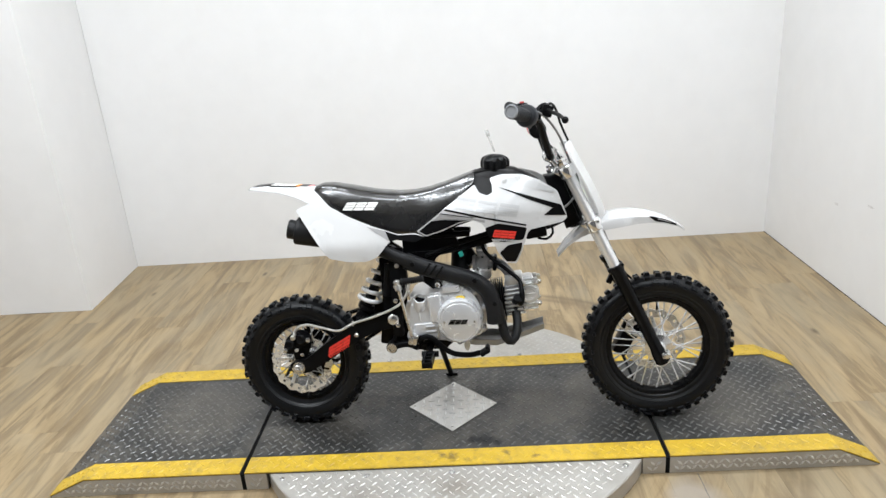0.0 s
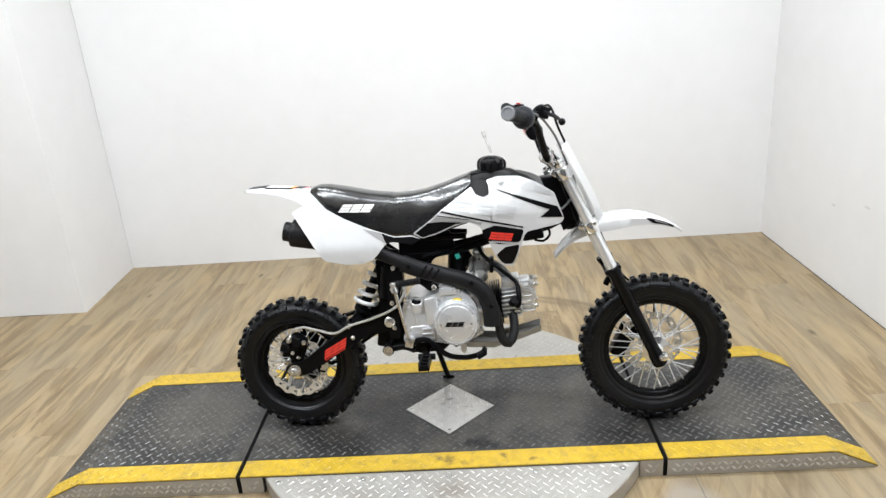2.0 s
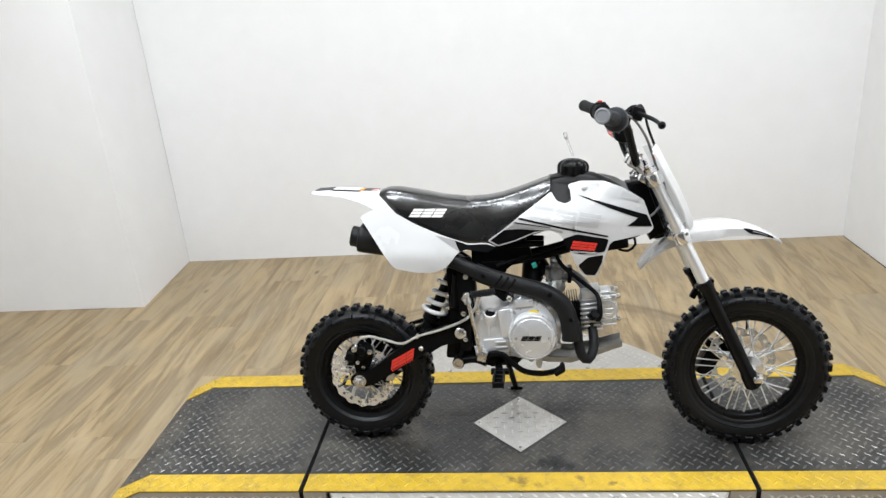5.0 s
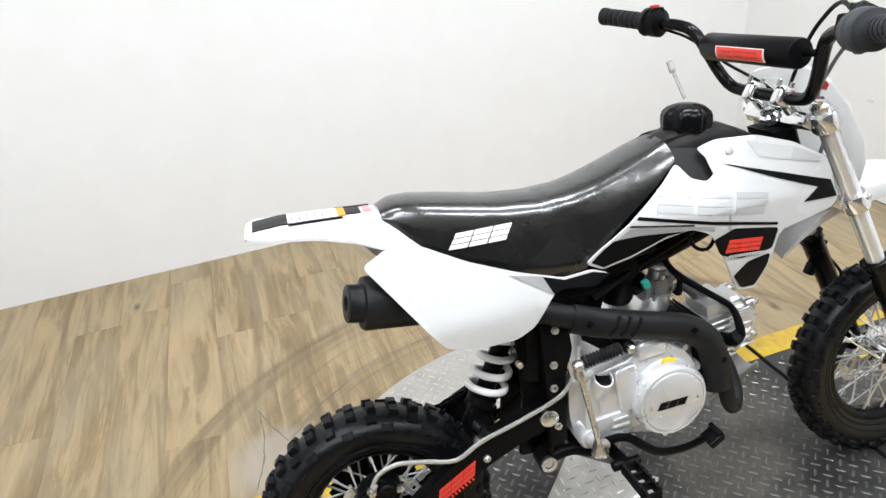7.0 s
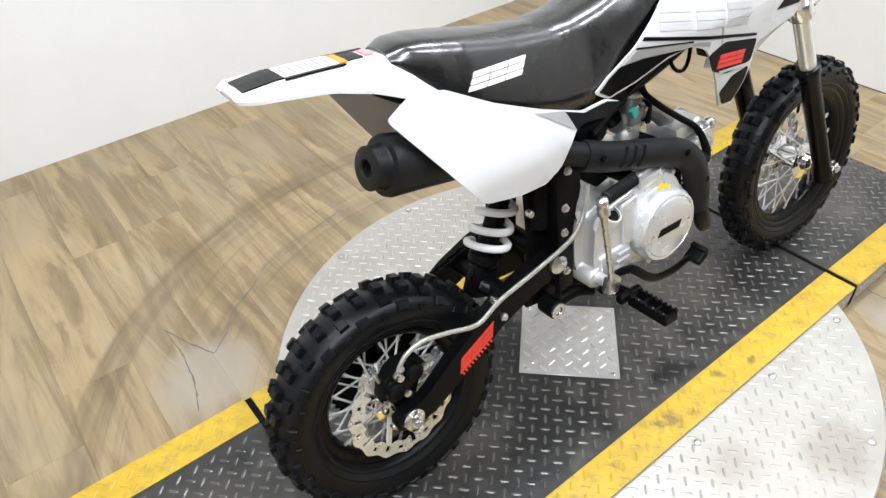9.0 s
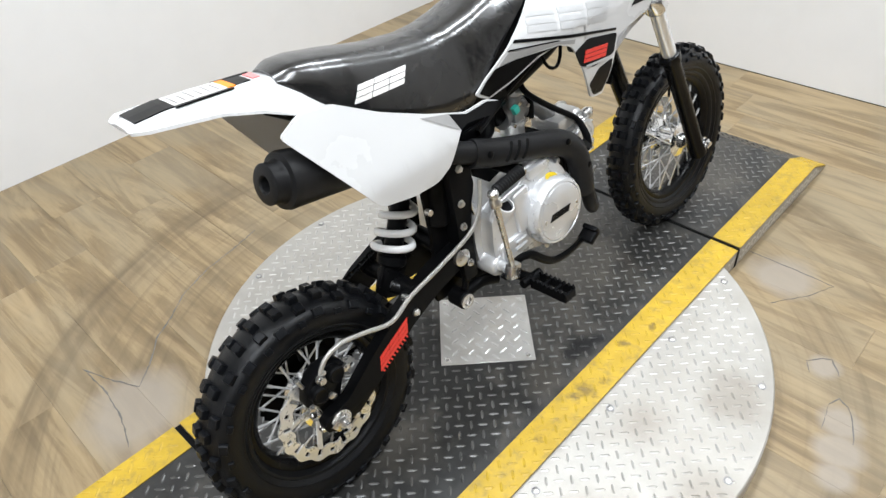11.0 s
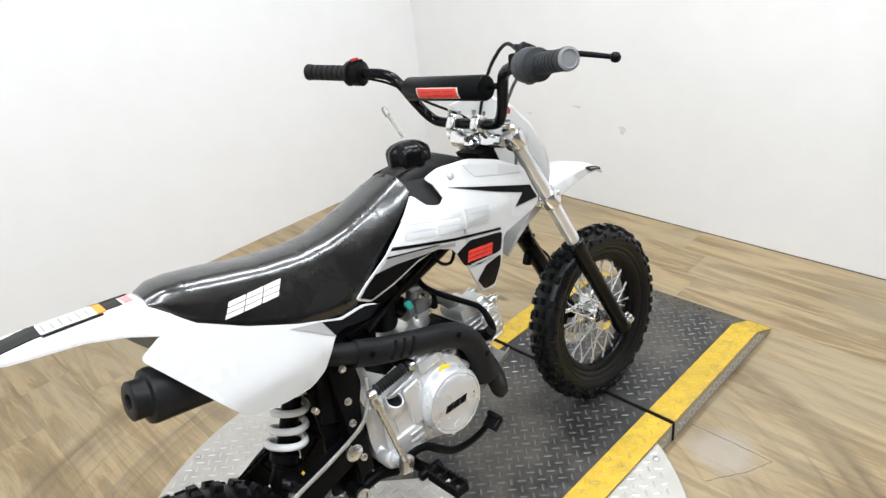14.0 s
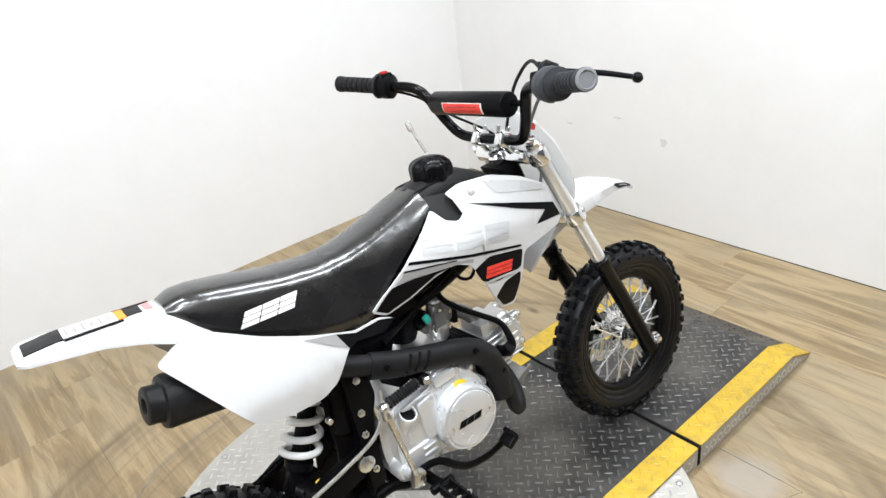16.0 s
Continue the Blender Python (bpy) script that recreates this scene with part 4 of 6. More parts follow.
part("mount_bolt", lathe([(0.0, -0.001), (0.0085, 0), (0.0085, 0.006), (0.005, 0.009), (0.0, 0.0092)], basis((-0.094, -0.112, 0.461), (-0.094, -0.2, 0.461)), 6), M["steel"], frame_part)
part("mount_lug", rod((-0.094, -0.050, 0.459), (-0.094, -0.111, 0.461), 0.0115, 14), M["satin"], frame_part)
part("stand_spacer", lathe([(0.017, -0.02), (0.017, 0.01), (0.014, 0.013), (0.008, 0.013), (0.008, 0.0)], basis((-0.246, -0.080, 0.265), (-0.246, -0.2, 0.265)), 20), M["plastic"], frame_part)
part("spacer_ring", lathe([(0.0145, 0.0), (0.0145, 0.004), (0.0085, 0.004), (0.0085, 0.001)], basis((-0.246, -0.0915, 0.265), (-0.246, -0.2, 0.265)), 24), M["steel"], frame_part, "bright metal ring")
part("lower_bracket", tube([(-0.246, -0.075, 0.265), (-0.20, -0.082, 0.275), (-0.165, -0.09, 0.266)], 0.011, 10), M["satin"], frame_part)
part("lower_link", tube([(-0.235, -0.075, 0.345), (-0.232, -0.082, 0.305), (-0.24, -0.085, 0.285)], 0.006, 8), M["satin"], frame_part)

# engine
CASE = [(-0.185, 0.412), (-0.142, 0.426), (-0.085, 0.430), (-0.06, 0.456), (0.015, 0.456), (0.036, 0.43), (0.044, 0.345), (0.03, 0.296), (-0.05, 0.278), (-0.108, 0.286), (-0.185, 0.280), (-0.198, 0.34), (-0.195, 0.40)]
bm = bmesh.new()
add_slab(bm, round_poly(CASE, 0.02), -0.083, 0.088, 0.006)
eng = part("engine", bm, M["cast"], B, "silver single cylinder engine")
COVER = [(-0.176, 0.408), (-0.150, 0.424), (-0.085, 0.430), (-0.045, 0.458), (-0.008, 0.446), (0.020, 0.412), (0.036, 0.36), (0.028, 0.315), (-0.01, 0.290), (-0.06, 0.286), (-0.10, 0.300), (-0.170, 0.290), (-0.183, 0.34), (-0.178, 0.39)]
bm = bmesh.new()
add_slab(bm, round_poly(COVER, 0.016), -0.112, -0.080, 0.007)
add_slab(bm, round_poly([(-0.128, 0.428), (-0.088, 0.436), (-0.082, 0.350), (-0.118, 0.346)], 0.008), -0.121, -0.108, 0.005)
add_slab(bm, round_poly([(-0.172, 0.345), (-0.10, 0.350), (-0.098, 0.302), (-0.165, 0.298)], 0.008), -0.118, -0.108, 0.004)
side_cover = part("side_cover", bm, M["silver"], eng, "smooth silver painted clutch side cover")
for (a, b) in (((-0.135, -0.122, 0.338), (-0.108, -0.122, 0.340)), ((-0.135, -0.1195, 0.322), (-0.105, -0.1195, 0.324)), ((-0.155, -0.114, 0.40), (-0.152, -0.114, 0.355))):
    part("rib", rod(a, b, 0.0028, 8), M["silver"], side_cover)
CC = (-0.034, 0.0, 0.358)
part("round_cover", lathe([(0.066, -0.035), (0.066, 0.010), (0.0655, 0.022), (0.061, 0.030), (0.0565, 0.0315), (0.0555, 0.0295), (0.0545, 0.0312), (0.052, 0.0325), (0.02, 0.0335), (0.001, 0.0335)], basis((CC[0], -0.112, CC[2]), (CC[0], -0.2, CC[2])), 56), M["silver"], eng, "round silver clutch cap")
emblem(eng, "dark_mark", M["plastic"], (CC[0] - 0.003, CC[2]), 0.052, 0.013, lambda x, z: 0.1455, 0.0010, slant=0.55, gap=0.1)
for dx in (-0.044, 0.044):
    part("cap_screw", lathe([(0.0, 0), (0.0035, 0), (0.0035, 0.0012), (0.0, 0.0015)], basis((CC[0] + dx, -0.1445, CC[2]), (CC[0] + dx, -0.2, CC[2])), 10), M["steel"], eng)
part("oval_sticker", lathe([(0.0, 0), (0.0105, 0.0), (0.0105, 0.0015), (0.0, 0.0017)], basis((-0.030, -0.1225, 0.4215), (-0.029, -0.145, 0.485)) @ Matrix.Diagonal((1.25, 0.9, 1.6, 1)), 24), M["gold"], eng, "small yellow oval sticker")
part("oil_filler", lathe([(0.019, -0.030), (0.0185, 0.010), (0.0165, 0.014), (0.0145, 0.014), (0.0145, 0.004)], basis((-0.149, -0.112, 0.412), (-0.143, -0.146, 0.464)), 24), M["silver"], side_cover)
part("filler_plug", lathe([(0.0, 0.006), (0.0145, 0.006), (0.014, 0.0095), (0.0, 0.010)], basis((-0.149, -0.112, 0.412), (-0.143, -0.146, 0.464)), 20), M["plastic"], side_cover, "black filler plug")
part("top_ridge", tube([(-0.172, -0.104, 0.402), (-0.160, -0.106, 0.420), (-0.120, -0.106, 0.429), (-0.088, -0.105, 0.436), (-0.06, -0.104, 0.460), (-0.005, -0.100, 0.455)], 0.0055, 10), M["silver"], side_cover)
part("casting_boss", box((-0.056, -0.108, 0.447), (0.05, 0.020, 0.020), (0, -4, 0), 0.004), M["silver"], side_cover)
part("rear_strip", slab([(-0.204, 0.472), (-0.193, 0.476), (-0.176, 0.400), (-0.184, 0.396)], -0.082, -0.070, 0.002), M["chrome"], eng)
part("mount_plate", slab(round_poly([(-0.238, 0.535), (-0.190, 0.530), (-0.186, 0.468), (-0.196, 0.450), (-0.206, 0.40), (-0.206, 0.30), (-0.238, 0.30), (-0.236, 0.42)], 0.008), -0.090, -0.058, 0.002), M["satin"], frame_part)
part("splash_guard", slab(round_poly([(-0.20, 0.60), (-0.10, 0.605), (-0.048, 0.612), (-0.036, 0.578), (-0.030, 0.552), (-0.096, 0.532), (-0.126, 0.478), (-0.20, 0.50)], 0.010), -0.040, -0.030, 0.002), M["plastic"], frame_part)
part("inner_guard", slab(round_poly([(-0.268, 0.560), (-0.200, 0.560), (-0.196, 0.300), (-0.240, 0.320), (-0.256, 0.40)], 0.008), -0.046, -0.036, 0.002), M["plastic"], frame_part)
part("engine_bracket", slab(round_poly([(-0.20, 0.290), (-0.10, 0.292), (-0.055, 0.276), (-0.085, 0.250), (-0.185, 0.248)], 0.008), -0.066, 0.066, 0.003), M["satin"], frame_part)
for x, z in ((-0.166, 0.406), (-0.10, 0.424), (-0.035, 0.464), (0.012, 0.43), (0.036, 0.385), (0.034, 0.32), (-0.04, 0.282), (-0.168, 0.287)):
    part("case_bolt", lathe([(0.0085, -0.02), (0.0085, 0.004), (0.006, 0.004), (0.0055, 0.010), (0.0, 0.0105)], basis((x, -0.096, z), (x, -0.2, z)), 8), M["silver"], side_cover)
part("shaft_boss", lathe([(0.022, -0.05), (0.022, 0.010), (0.018, 0.016), (0.010, 0.016), (0.010, 0.034), (0.0, 0.035)], basis((-0.172, -0.098, 0.308), (-0.172, -0.2, 0.308)), 20), M["silver"], side_cover)
part("left_cover", slab(round_poly([(-0.15, 0.43), (-0.02, 0.45), (0.03, 0.40), (0.02, 0.31), (-0.06, 0.29), (-0.16, 0.30)], 0.03), 0.085, 0.115, 0.010), M["silver"], eng)
# cylinder with black fins and silver head
bm = bmesh.new()
cdir = Vector((1, 0, 0.12)).normalized()
cy0 = Vector((0.055, 0.0, 0.377))
cang = -math.degrees(math.atan2(cdir.z, cdir.x))
add_lathe(bm, [(0.036, -0.02), (0.036, 0.07)], basis(cy0, cy0 + cdir), 20)
part("cylinder_barrel", bm, M["satin"], eng, "black finned cylinder")
for i in range(9):
    c = cy0 + cdir * (-0.014 + i * 0.0068)
    part("cylinder_fin", box(c, (0.0032, 0.112, 0.108), (0, cang, 0), 0.0012, 1), M["satin"], eng)
bm = bmesh.new()
h0 = cy0 + cdir * 0.046
add_box(bm, h0 + cdir * 0.046 + Vector((0, 0, 0.014)), (0.086, 0.060, 0.100), (0, cang, 0), 0.014, 3)
add_box(bm, h0 + cdir * 0.026 + Vector((0, 0, 0.058)), (0.054, 0.076, 0.030), (0, cang, 0), 0.008)
add_box(bm, h0 + cdir * 0.070 + Vector((0, 0, 0.010)), (0.042, 0.086, 0.084), (0, cang, 0), 0.016, 3)
add_lathe(bm, [(0.030, -0.045), (0.030, -0.006), (0.026, 0.0), (0.018, 0.001), (0.016, -0.002), (0.001, -0.002)], basis(h0 + cdir * 0.070 + Vector((0, -0.047, 0.014)), h0 + cdir * 0.070 + Vector((0, -0.2, 0.014))), 28)
part("cylinder_head", bm, M["cast"], eng, "bright alloy cylinder head with thin fins", smooth=30)
# A block of darker alloy puts shade between the head fins.
part("port_shadow", box(h0 + cdir * 0.026 + Vector((0, 0, 0.004)), (0.050, 0.084, 0.084), (0, cang, 0), 0.004), M["cast_dark"], eng)
for i in range(7):
    part("head_fin", box(h0 + cdir * 0.027 + Vector((0, 0, -0.040 + i * 0.0125)), (0.062, 0.100 - abs(i - 3) * 0.003, 0.0046), (0, cang, 0), 0.0014, 1), M["cast"], eng)
for i in range(6):
    part("cover_fin", box(h0 + cdir * 0.074 + Vector((0, 0, -0.030 + i * 0.015)), (0.044, 0.094, 0.0040), (0, cang, 0), 0.0014, 1), M["cast"], eng)
for dz in (-0.020, 0.046):
    for dy in (-0.034, 0.034):
        c = h0 + cdir * 0.091 + Vector((0, dy, dz))
        part("head_nut", lathe([(0.011, -0.012), (0.011, 0.004), (0.0075, 0.006), (0.007, 0.012), (0.004, 0.016), (0.0, 0.0165)], basis(c, c + cdir), 12), M["steel"], eng)
for dx, dz in ((0.054, 0.048), (0.089, 0.046), (0.055, -0.028), (0.089, -0.018)):
    c = h0 + cdir * dx + Vector((0, -0.042, dz))
    part("cover_screw", lathe([(0.007, -0.012), (0.007, 0.004), (0.004, 0.006), (0.0, 0.006)], basis(c, c + Vector((0, -1, 0))), 10), M["steel"], eng)
part("plug_boot", tube([(0.128, -0.040, 0.386), (0.132, -0.062, 0.392), (0.136, -0.076, 0.404)], 0.0125, 12), M["plastic"], eng, "black spark plug boot")
part("spark_cap", tube([(0.143, -0.056, 0.382), (0.148, -0.068, 0.400), (0.148, -0.060, 0.425), (0.142, -0.046, 0.449), (0.105, -0.032, 0.479), (0.060, -0.024, 0.515), (0.038, -0.010, 0.542), (0.030, -0.004, 0.585)], lambda t: 0.0105 - 0.0045 * min(t * 3.5, 1), 10), M["plastic"], eng, "black ignition lead and cap")
# intake
CX, CY = 0.035, 0.026
bm = bmesh.new()
add_lathe(bm, [(0.018, 0.0), (0.022, 0.003), (0.022, 0.007), (0.019, 0.010), (0.019, 0.052), (0.022, 0.055), (0.025, 0.058), (0.025, 0.066)], basis((CX + 0.034, CY, 0.491), (CX - 0.1, CY, 0.491)), 22)
add_lathe(bm, [(0.0190, 0.0), (0.0190, 0.022), (0.0165, 0.026), (0.0165, 0.040), (0.0180, 0.041), (0.0180, 0.047), (0.0150, 0.050)], basis((CX, CY, 0.487), (CX - 0.004, CY - 0.030, 0.587)), 20)
add_box(bm, (CX, CY - 0.018, 0.492), (0.026, 0.012, 0.032), (0, 0, 0), 0.003)
add_box(bm, (CX + 0.018, CY - 0.016, 0.505), (0.010, 0.016, 0.012), (0, 0, 0), 0.002)
add_tube(bm, [(CX + 0.030, CY, 0.491), (0.096, 0.012, 0.478), (0.122, 0.0, 0.446)], 0.0150, 14)
carb = part("carburettor", bm, M["cast_dark"], eng, "grey alloy carburettor with a round float bowl")
part("float_bowl", lathe([(0.006, -0.004), (0.009, 0.0), (0.020, 0.002), (0.0245, 0.009), (0.0250, 0.028), (0.0280, 0.0295), (0.0280, 0.0365), (0.022, 0.039)], pose(CX, CY, 0.438), 28), M["cast"], carb)
part("slide_cap", lathe([(0.0170, 0.0), (0.0170, 0.008), (0.013, 0.012), (0.006, 0.013), (0.005, 0.022), (0.0, 0.022)], basis((CX - 0.002, CY - 0.015, 0.535), (CX - 0.006, CY - 0.045, 0.635)), 20), M["cast"], carb)
part("intake_flange", box((CX + 0.036, CY - 0.002, 0.489), (0.012, 0.046, 0.044), (0, 4, 0), 0.004), M["plastic"], carb, "black intake insulator block")
for dx, z in ((-0.018, 0.474), (0.018, 0.474), (0.0, 0.512), (0.024, 0.500)):
    part("carburettor_screw", lathe([(0.0, -0.002), (0.0042, 0), (0.0042, 0.003), (0.0, 0.0032)], basis((CX + dx, CY - 0.024, z), (CX + dx, -0.2, z)), 8), M["steel"], carb)
part("air_filter", lathe([(0.001, 0.0), (0.018, 0.001), (0.028, 0.006), (0.032, 0.016), (0.033, 0.060), (0.030, 0.082), (0.022, 0.090)], basis((-0.036, 0.050, 0.461), (-0.024, 0.042, 0.561)), 26), M["plastic"], eng, "black foam air filter")
part("filter_neck", tube([(CX - 0.028, CY, 0.491), (0.000, 0.030, 0.500), (-0.014, 0.040, 0.520)], 0.021, 14), M["plastic"], eng)
part("connector", box((-0.026, -0.048, 0.534), (0.013, 0.010, 0.015), (0, -20, 0), 0.002), M["green"], B, "teal wiring connector")
part("battery_box", box((-0.100, -0.012, 0.570), (0.09, 0.05, 0.040), (0, -10, 0), 0.008), M["plastic"], B, "black electrics box")
part("ignition_box", box((0.195, -0.03, 0.592), (0.062, 0.035, 0.04), (0, -8, 0), 0.006), M["plastic"], B, "black ignition box")
part("wire_loop", tube([(0.215, -0.04, 0.612), (0.238, -0.045, 0.607), (0.244, -0.045, 0.585), (0.225, -0.045, 0.568), (0.20, -0.04, 0.572)], 0.0035, 8), M["plastic"], B)
part("fuel_line", tube([(0.056, -0.045, 0.612), (0.062, -0.047, 0.590), (0.074, -0.048, 0.576), (0.092, -0.048, 0.571), (0.108, -0.045, 0.585), (0.118, -0.040, 0.620)], 0.0034, 8), M["plastic"], B)
part("wiring", tube([(0.10, -0.020, 0.606), (0.04, -0.022, 0.582), (-0.02, -0.030, 0.566), (-0.06, -0.040, 0.555), (-0.13, -0.055, 0.535)], 0.006, 8), M["plastic"], B)


# kick starter
kick = part("kick_starter", tube([(-0.171, -0.142, 0.308), (-0.176, -0.146, 0.33), (-0.194, -0.152, 0.42), (-0.204, -0.155, 0.474)], lambda t: 0.0066 - 0.0016 * math.sin(math.pi * t), 12), M["steel"], B, "plated kick start lever")
part("lever_knuckle", lathe([(0.005, -0.017), (0.010, -0.012), (0.010, 0.0), (0.008, 0.003), (0.008, 0.008), (0.010, 0.011), (0.009, 0.016), (0.004, 0.019)], basis((-0.204, -0.155, 0.472), (-0.211, -0.156, 0.51)), 12), M["steel"], kick)
part("lever_clamp", box((-0.171, -0.142, 0.308), (0.026, 0.018, 0.03), (0, 15, 0), 0.005), M["steel"], kick)
part("kick_pedal", lathe([(0.006, 0.0), (0.0100, 0.002)] + [(0.0108 - 0.0032 * (i % 2), 0.005 + i * 0.0029) for i in range(21)] + [(0.007, 0.067)], basis((-0.196, -0.150, 0.482), (-0.116, -0.149, 0.492)), 18), M["grip_black"], kick, "ribbed black rubber kick pedal", smooth=25)

# foot peg, brake pedal, side stand
for s in (-1, 1):
    py = s * 0.190
    bm = bmesh.new()
    for dx in (-0.0125, 0.0125):
        add_box(bm, (-0.125 + dx, py, 0.262), (0.005, 0.082, 0.019), (0, 0, 0), 0.0015, 1)
        for k in range(8):
            add_box(bm, (-0.125 + dx, py - 0.036 + k * 0.0103, 0.2715), (0.005, 0.0068, 0.0068), (45, 0, 0))
    for dy in (-0.039, -0.013, 0.013, 0.039):
        add_box(bm, (-0.125, py + dy, 0.262), (0.027, 0.005, 0.016), (0, 0, 0), 0.001, 1)
    peg = part("foot_peg", bm, M["satin"], B, "black serrated steel foot peg", smooth=0)
    bm = bmesh.new()
    add_tube(bm, [(-0.13, s * 0.06, 0.262), (-0.13, s * 0.11, 0.262), (-0.125, s * 0.145, 0.262)], 0.011, 10)
    add_rod(bm, (-0.15, s * 0.140, 0.262), (-0.10, s * 0.140, 0.262), 0.009, 10)
    part("peg_bracket", bm, M["satin"], peg)
part("peg_bar", rod((-0.15, -0.07, 0.258), (-0.15, 0.07, 0.258), 0.012), M["satin"], frame_part)
bm = bmesh.new()
add_tube(bm, [(-0.178, -0.122, 0.285), (-0.150, -0.128, 0.308), (-0.118, -0.135, 0.309), (-0.088, -0.138, 0.283), (-0.058, -0.138, 0.262), (-0.01, -0.138, 0.256), (0.03, -0.138, 0.264)], 0.0085, 10, flat=0.7)
pedal = part("brake_pedal", bm, M["satin"], B, "curved black brake pedal")
bm = bmesh.new()
add_box(bm, (0.036, -0.148, 0.270), (0.030, 0.034, 0.013), (0, -32, 0), 0.004, 3)
add_box(bm, (0.044, -0.148, 0.281), (0.010, 0.032, 0.014), (0, -32, 0), 0.003)
part("pedal_pad", bm, M["plastic"], pedal)
stand = part("side_stand", tube([(-0.135, 0.095, 0.255), (-0.128, 0.125, 0.21), (-0.105, 0.255, 0.038)], 0.009, 10), M["satin"], B, "black side stand swung down")
part("stand_foot", box((-0.103, 0.262, 0.033), (0.04, 0.03, 0.008), (-25, 0, 0), 0.002), M["satin"], stand)

# skid plate
prof = [(-0.06, 0.262), (0.0, 0.250), (0.07, 0.246), (0.13, 0.262), (0.212, 0.288)]
rings = []
for x, z in prof:
    w = 0.056 - 0.018 * max(0, (x - 0.05) / 0.15)
    rings.append([(x, -w, z + 0.022), (x, -w + 0.006, z + 0.004), (x, 0, z), (x, w - 0.006, z + 0.004), (x, w, z + 0.022), (x, w - 0.004, z + 0.023), (x, w - 0.010, z + 0.008), (x, 0, z + 0.004), (x, -w + 0.010, z + 0.008), (x, -w + 0.004, z + 0.023)])
# The skid plate takes the darker alloy so its shade is in the colour.
skid = part("skid_plate", loft(rings), M["cast_dark"], B, "dull aluminium skid plate, darkened to hold its shade")
bm = bmesh.new()
for k in range(4):
    add_box(bm, (0.082 + k * 0.006, -0.0525 + k * 0.0006, 0.262 + k * 0.0035), (0.026, 0.001, 0.0026), (0, -20, 0))
part("print_bar", bm, M["mid_decal"], skid, smooth=0)

part("oval_plate", lathe([(0.0, 0), (0.012, 0), (0.012, 0.002), (0.0, 0.0022)], basis((-0.019, -0.0875, 0.268), (-0.019, -0.2, 0.268)) @ Matrix.Diagonal((0.75, 1.5, 1, 1)), 20), M["label"], eng, "white oval sticker")

# exhaust
PIPE = [(0.128, -0.03, 0.360), (0.132, -0.055, 0.330), (0.129, -0.080, 0.300), (0.114, -0.100, 0.282), (0.097, -0.108, 0.296), (0.088, -0.108, 0.335), (0.078, -0.108, 0.39), (0.052, -0.107, 0.440), (0.008, -0.104, 0.472), (-0.08, -0.100, 0.498), (-0.17, -0.094, 0.526), (-0.26, -0.084, 0.562), (-0.36, -0.066, 0.594)]
ex = part("exhaust_pipe", tube(PIPE, lambda t: 0.0135 if t < 0.5 else min(0.0135 + (t - 0.5) * 0.04, 0.0190), 16), M["pipe"], B, "matt black exhaust header and pipe")
SHIELD = [(0.068, -0.114, 0.343), (0.065, -0.114, 0.391), (0.047, -0.113, 0.440), (0.006, -0.110, 0.471), (-0.06, -0.106, 0.491), (-0.13, -0.100, 0.510), (-0.186, -0.093, 0.530)]
sh = part("heat_shield", tube(SHIELD, 0.0245, 18, flat=0.82), M["pipe"], ex, "black heat shield with three slots")
for k in range(3):
    x = -0.124 + k * 0.018
    f = (x + 0.13) / 0.07
    cy, cz = -0.100 - 0.006 * f, 0.510 - 0.019 * f
    arc = [(x + 0.018 * math.sin(a), cy - 0.0196 * math.cos(a), cz + 0.0238 * math.sin(a)) for a in (-0.45, -0.2, 0.05, 0.3, 0.55, 0.75)]
    # Raised matt black strip; its colour gives the slot's dark recess.
    part("slot", tube(arc, 0.0028, 8, step=0.004), M["black_gap"], sh)
for x, z in ((-0.163, 0.524), (0.068, 0.404), (0.014, 0.474)):
    part("shield_screw", lathe([(0.0, -0.003), (0.0066, 0.0), (0.0066, 0.002), (0.004, 0.0035), (0.0, 0.0035)], basis((x, -0.1155 if x < 0 else -0.131, z), (x, -0.3, z)), 10), M["satin"], sh)
m0, m1 = Vector((-0.33, -0.056, 0.585)), Vector((-0.531, -0.072, 0.634))
L0 = (m1 - m0).length
part("muffler", lathe([(0.018, 0.0), (0.033, 0.012), (0.0385, L0 - 0.075), (0.0405, L0 - 0.038), (0.041, L0 - 0.030), (0.039, L0 - 0.024), (0.031, L0 - 0.022), (0.0285, L0 - 0.018), (0.0285, L0 - 0.002), (0.026, L0), (0.013, L0), (0.011, L0 - 0.002), (0.011, L0 - 0.03)], basis(m0, m1), 36), M["pipe"], ex, "matt black muffler with a stepped end cap")

# brake hose, caliper and rear details
part("rear_brake_hose", tube([(-0.178, -0.096, 0.480), (-0.186, -0.098, 0.440), (-0.214, -0.099, 0.400), (-0.285, -0.090, 0.366), (-0.358, -0.087, 0.344), (-0.405, -0.087, 0.322), (-0.455, -0.080, 0.330), (-0.503, -0.082, 0.342), (-0.535, -0.082, 0.332), (-0.550, -0.078, 0.306)], 0.0038, 8), M["braid"], B, "braided grey brake hose")
part("hose_clip", box((-0.362, -0.077, 0.340), (0.012, 0.012, 0.012), (0, 30, 0), 0.003), M["steel"], swing)
bm = bmesh.new()
add_slab(bm, round_poly([(-0.588, 0.262), (-0.572, 0.302), (-0.537, 0.320), (-0.505, 0.307), (-0.497, 0.286), (-0.530, 0.268), (-0.552, 0.248)], 0.010), -0.078, -0.050, 0.005)
add_slab(bm, round_poly([(-0.562, 0.250), (-0.515, 0.295), (-0.500, 0.275), (-0.530, 0.205), (-0.555, 0.200)], 0.008), -0.060, -0.052, 0.002)
cal = part("rear_caliper", bm, M["satin"], B, "black rear brake caliper")
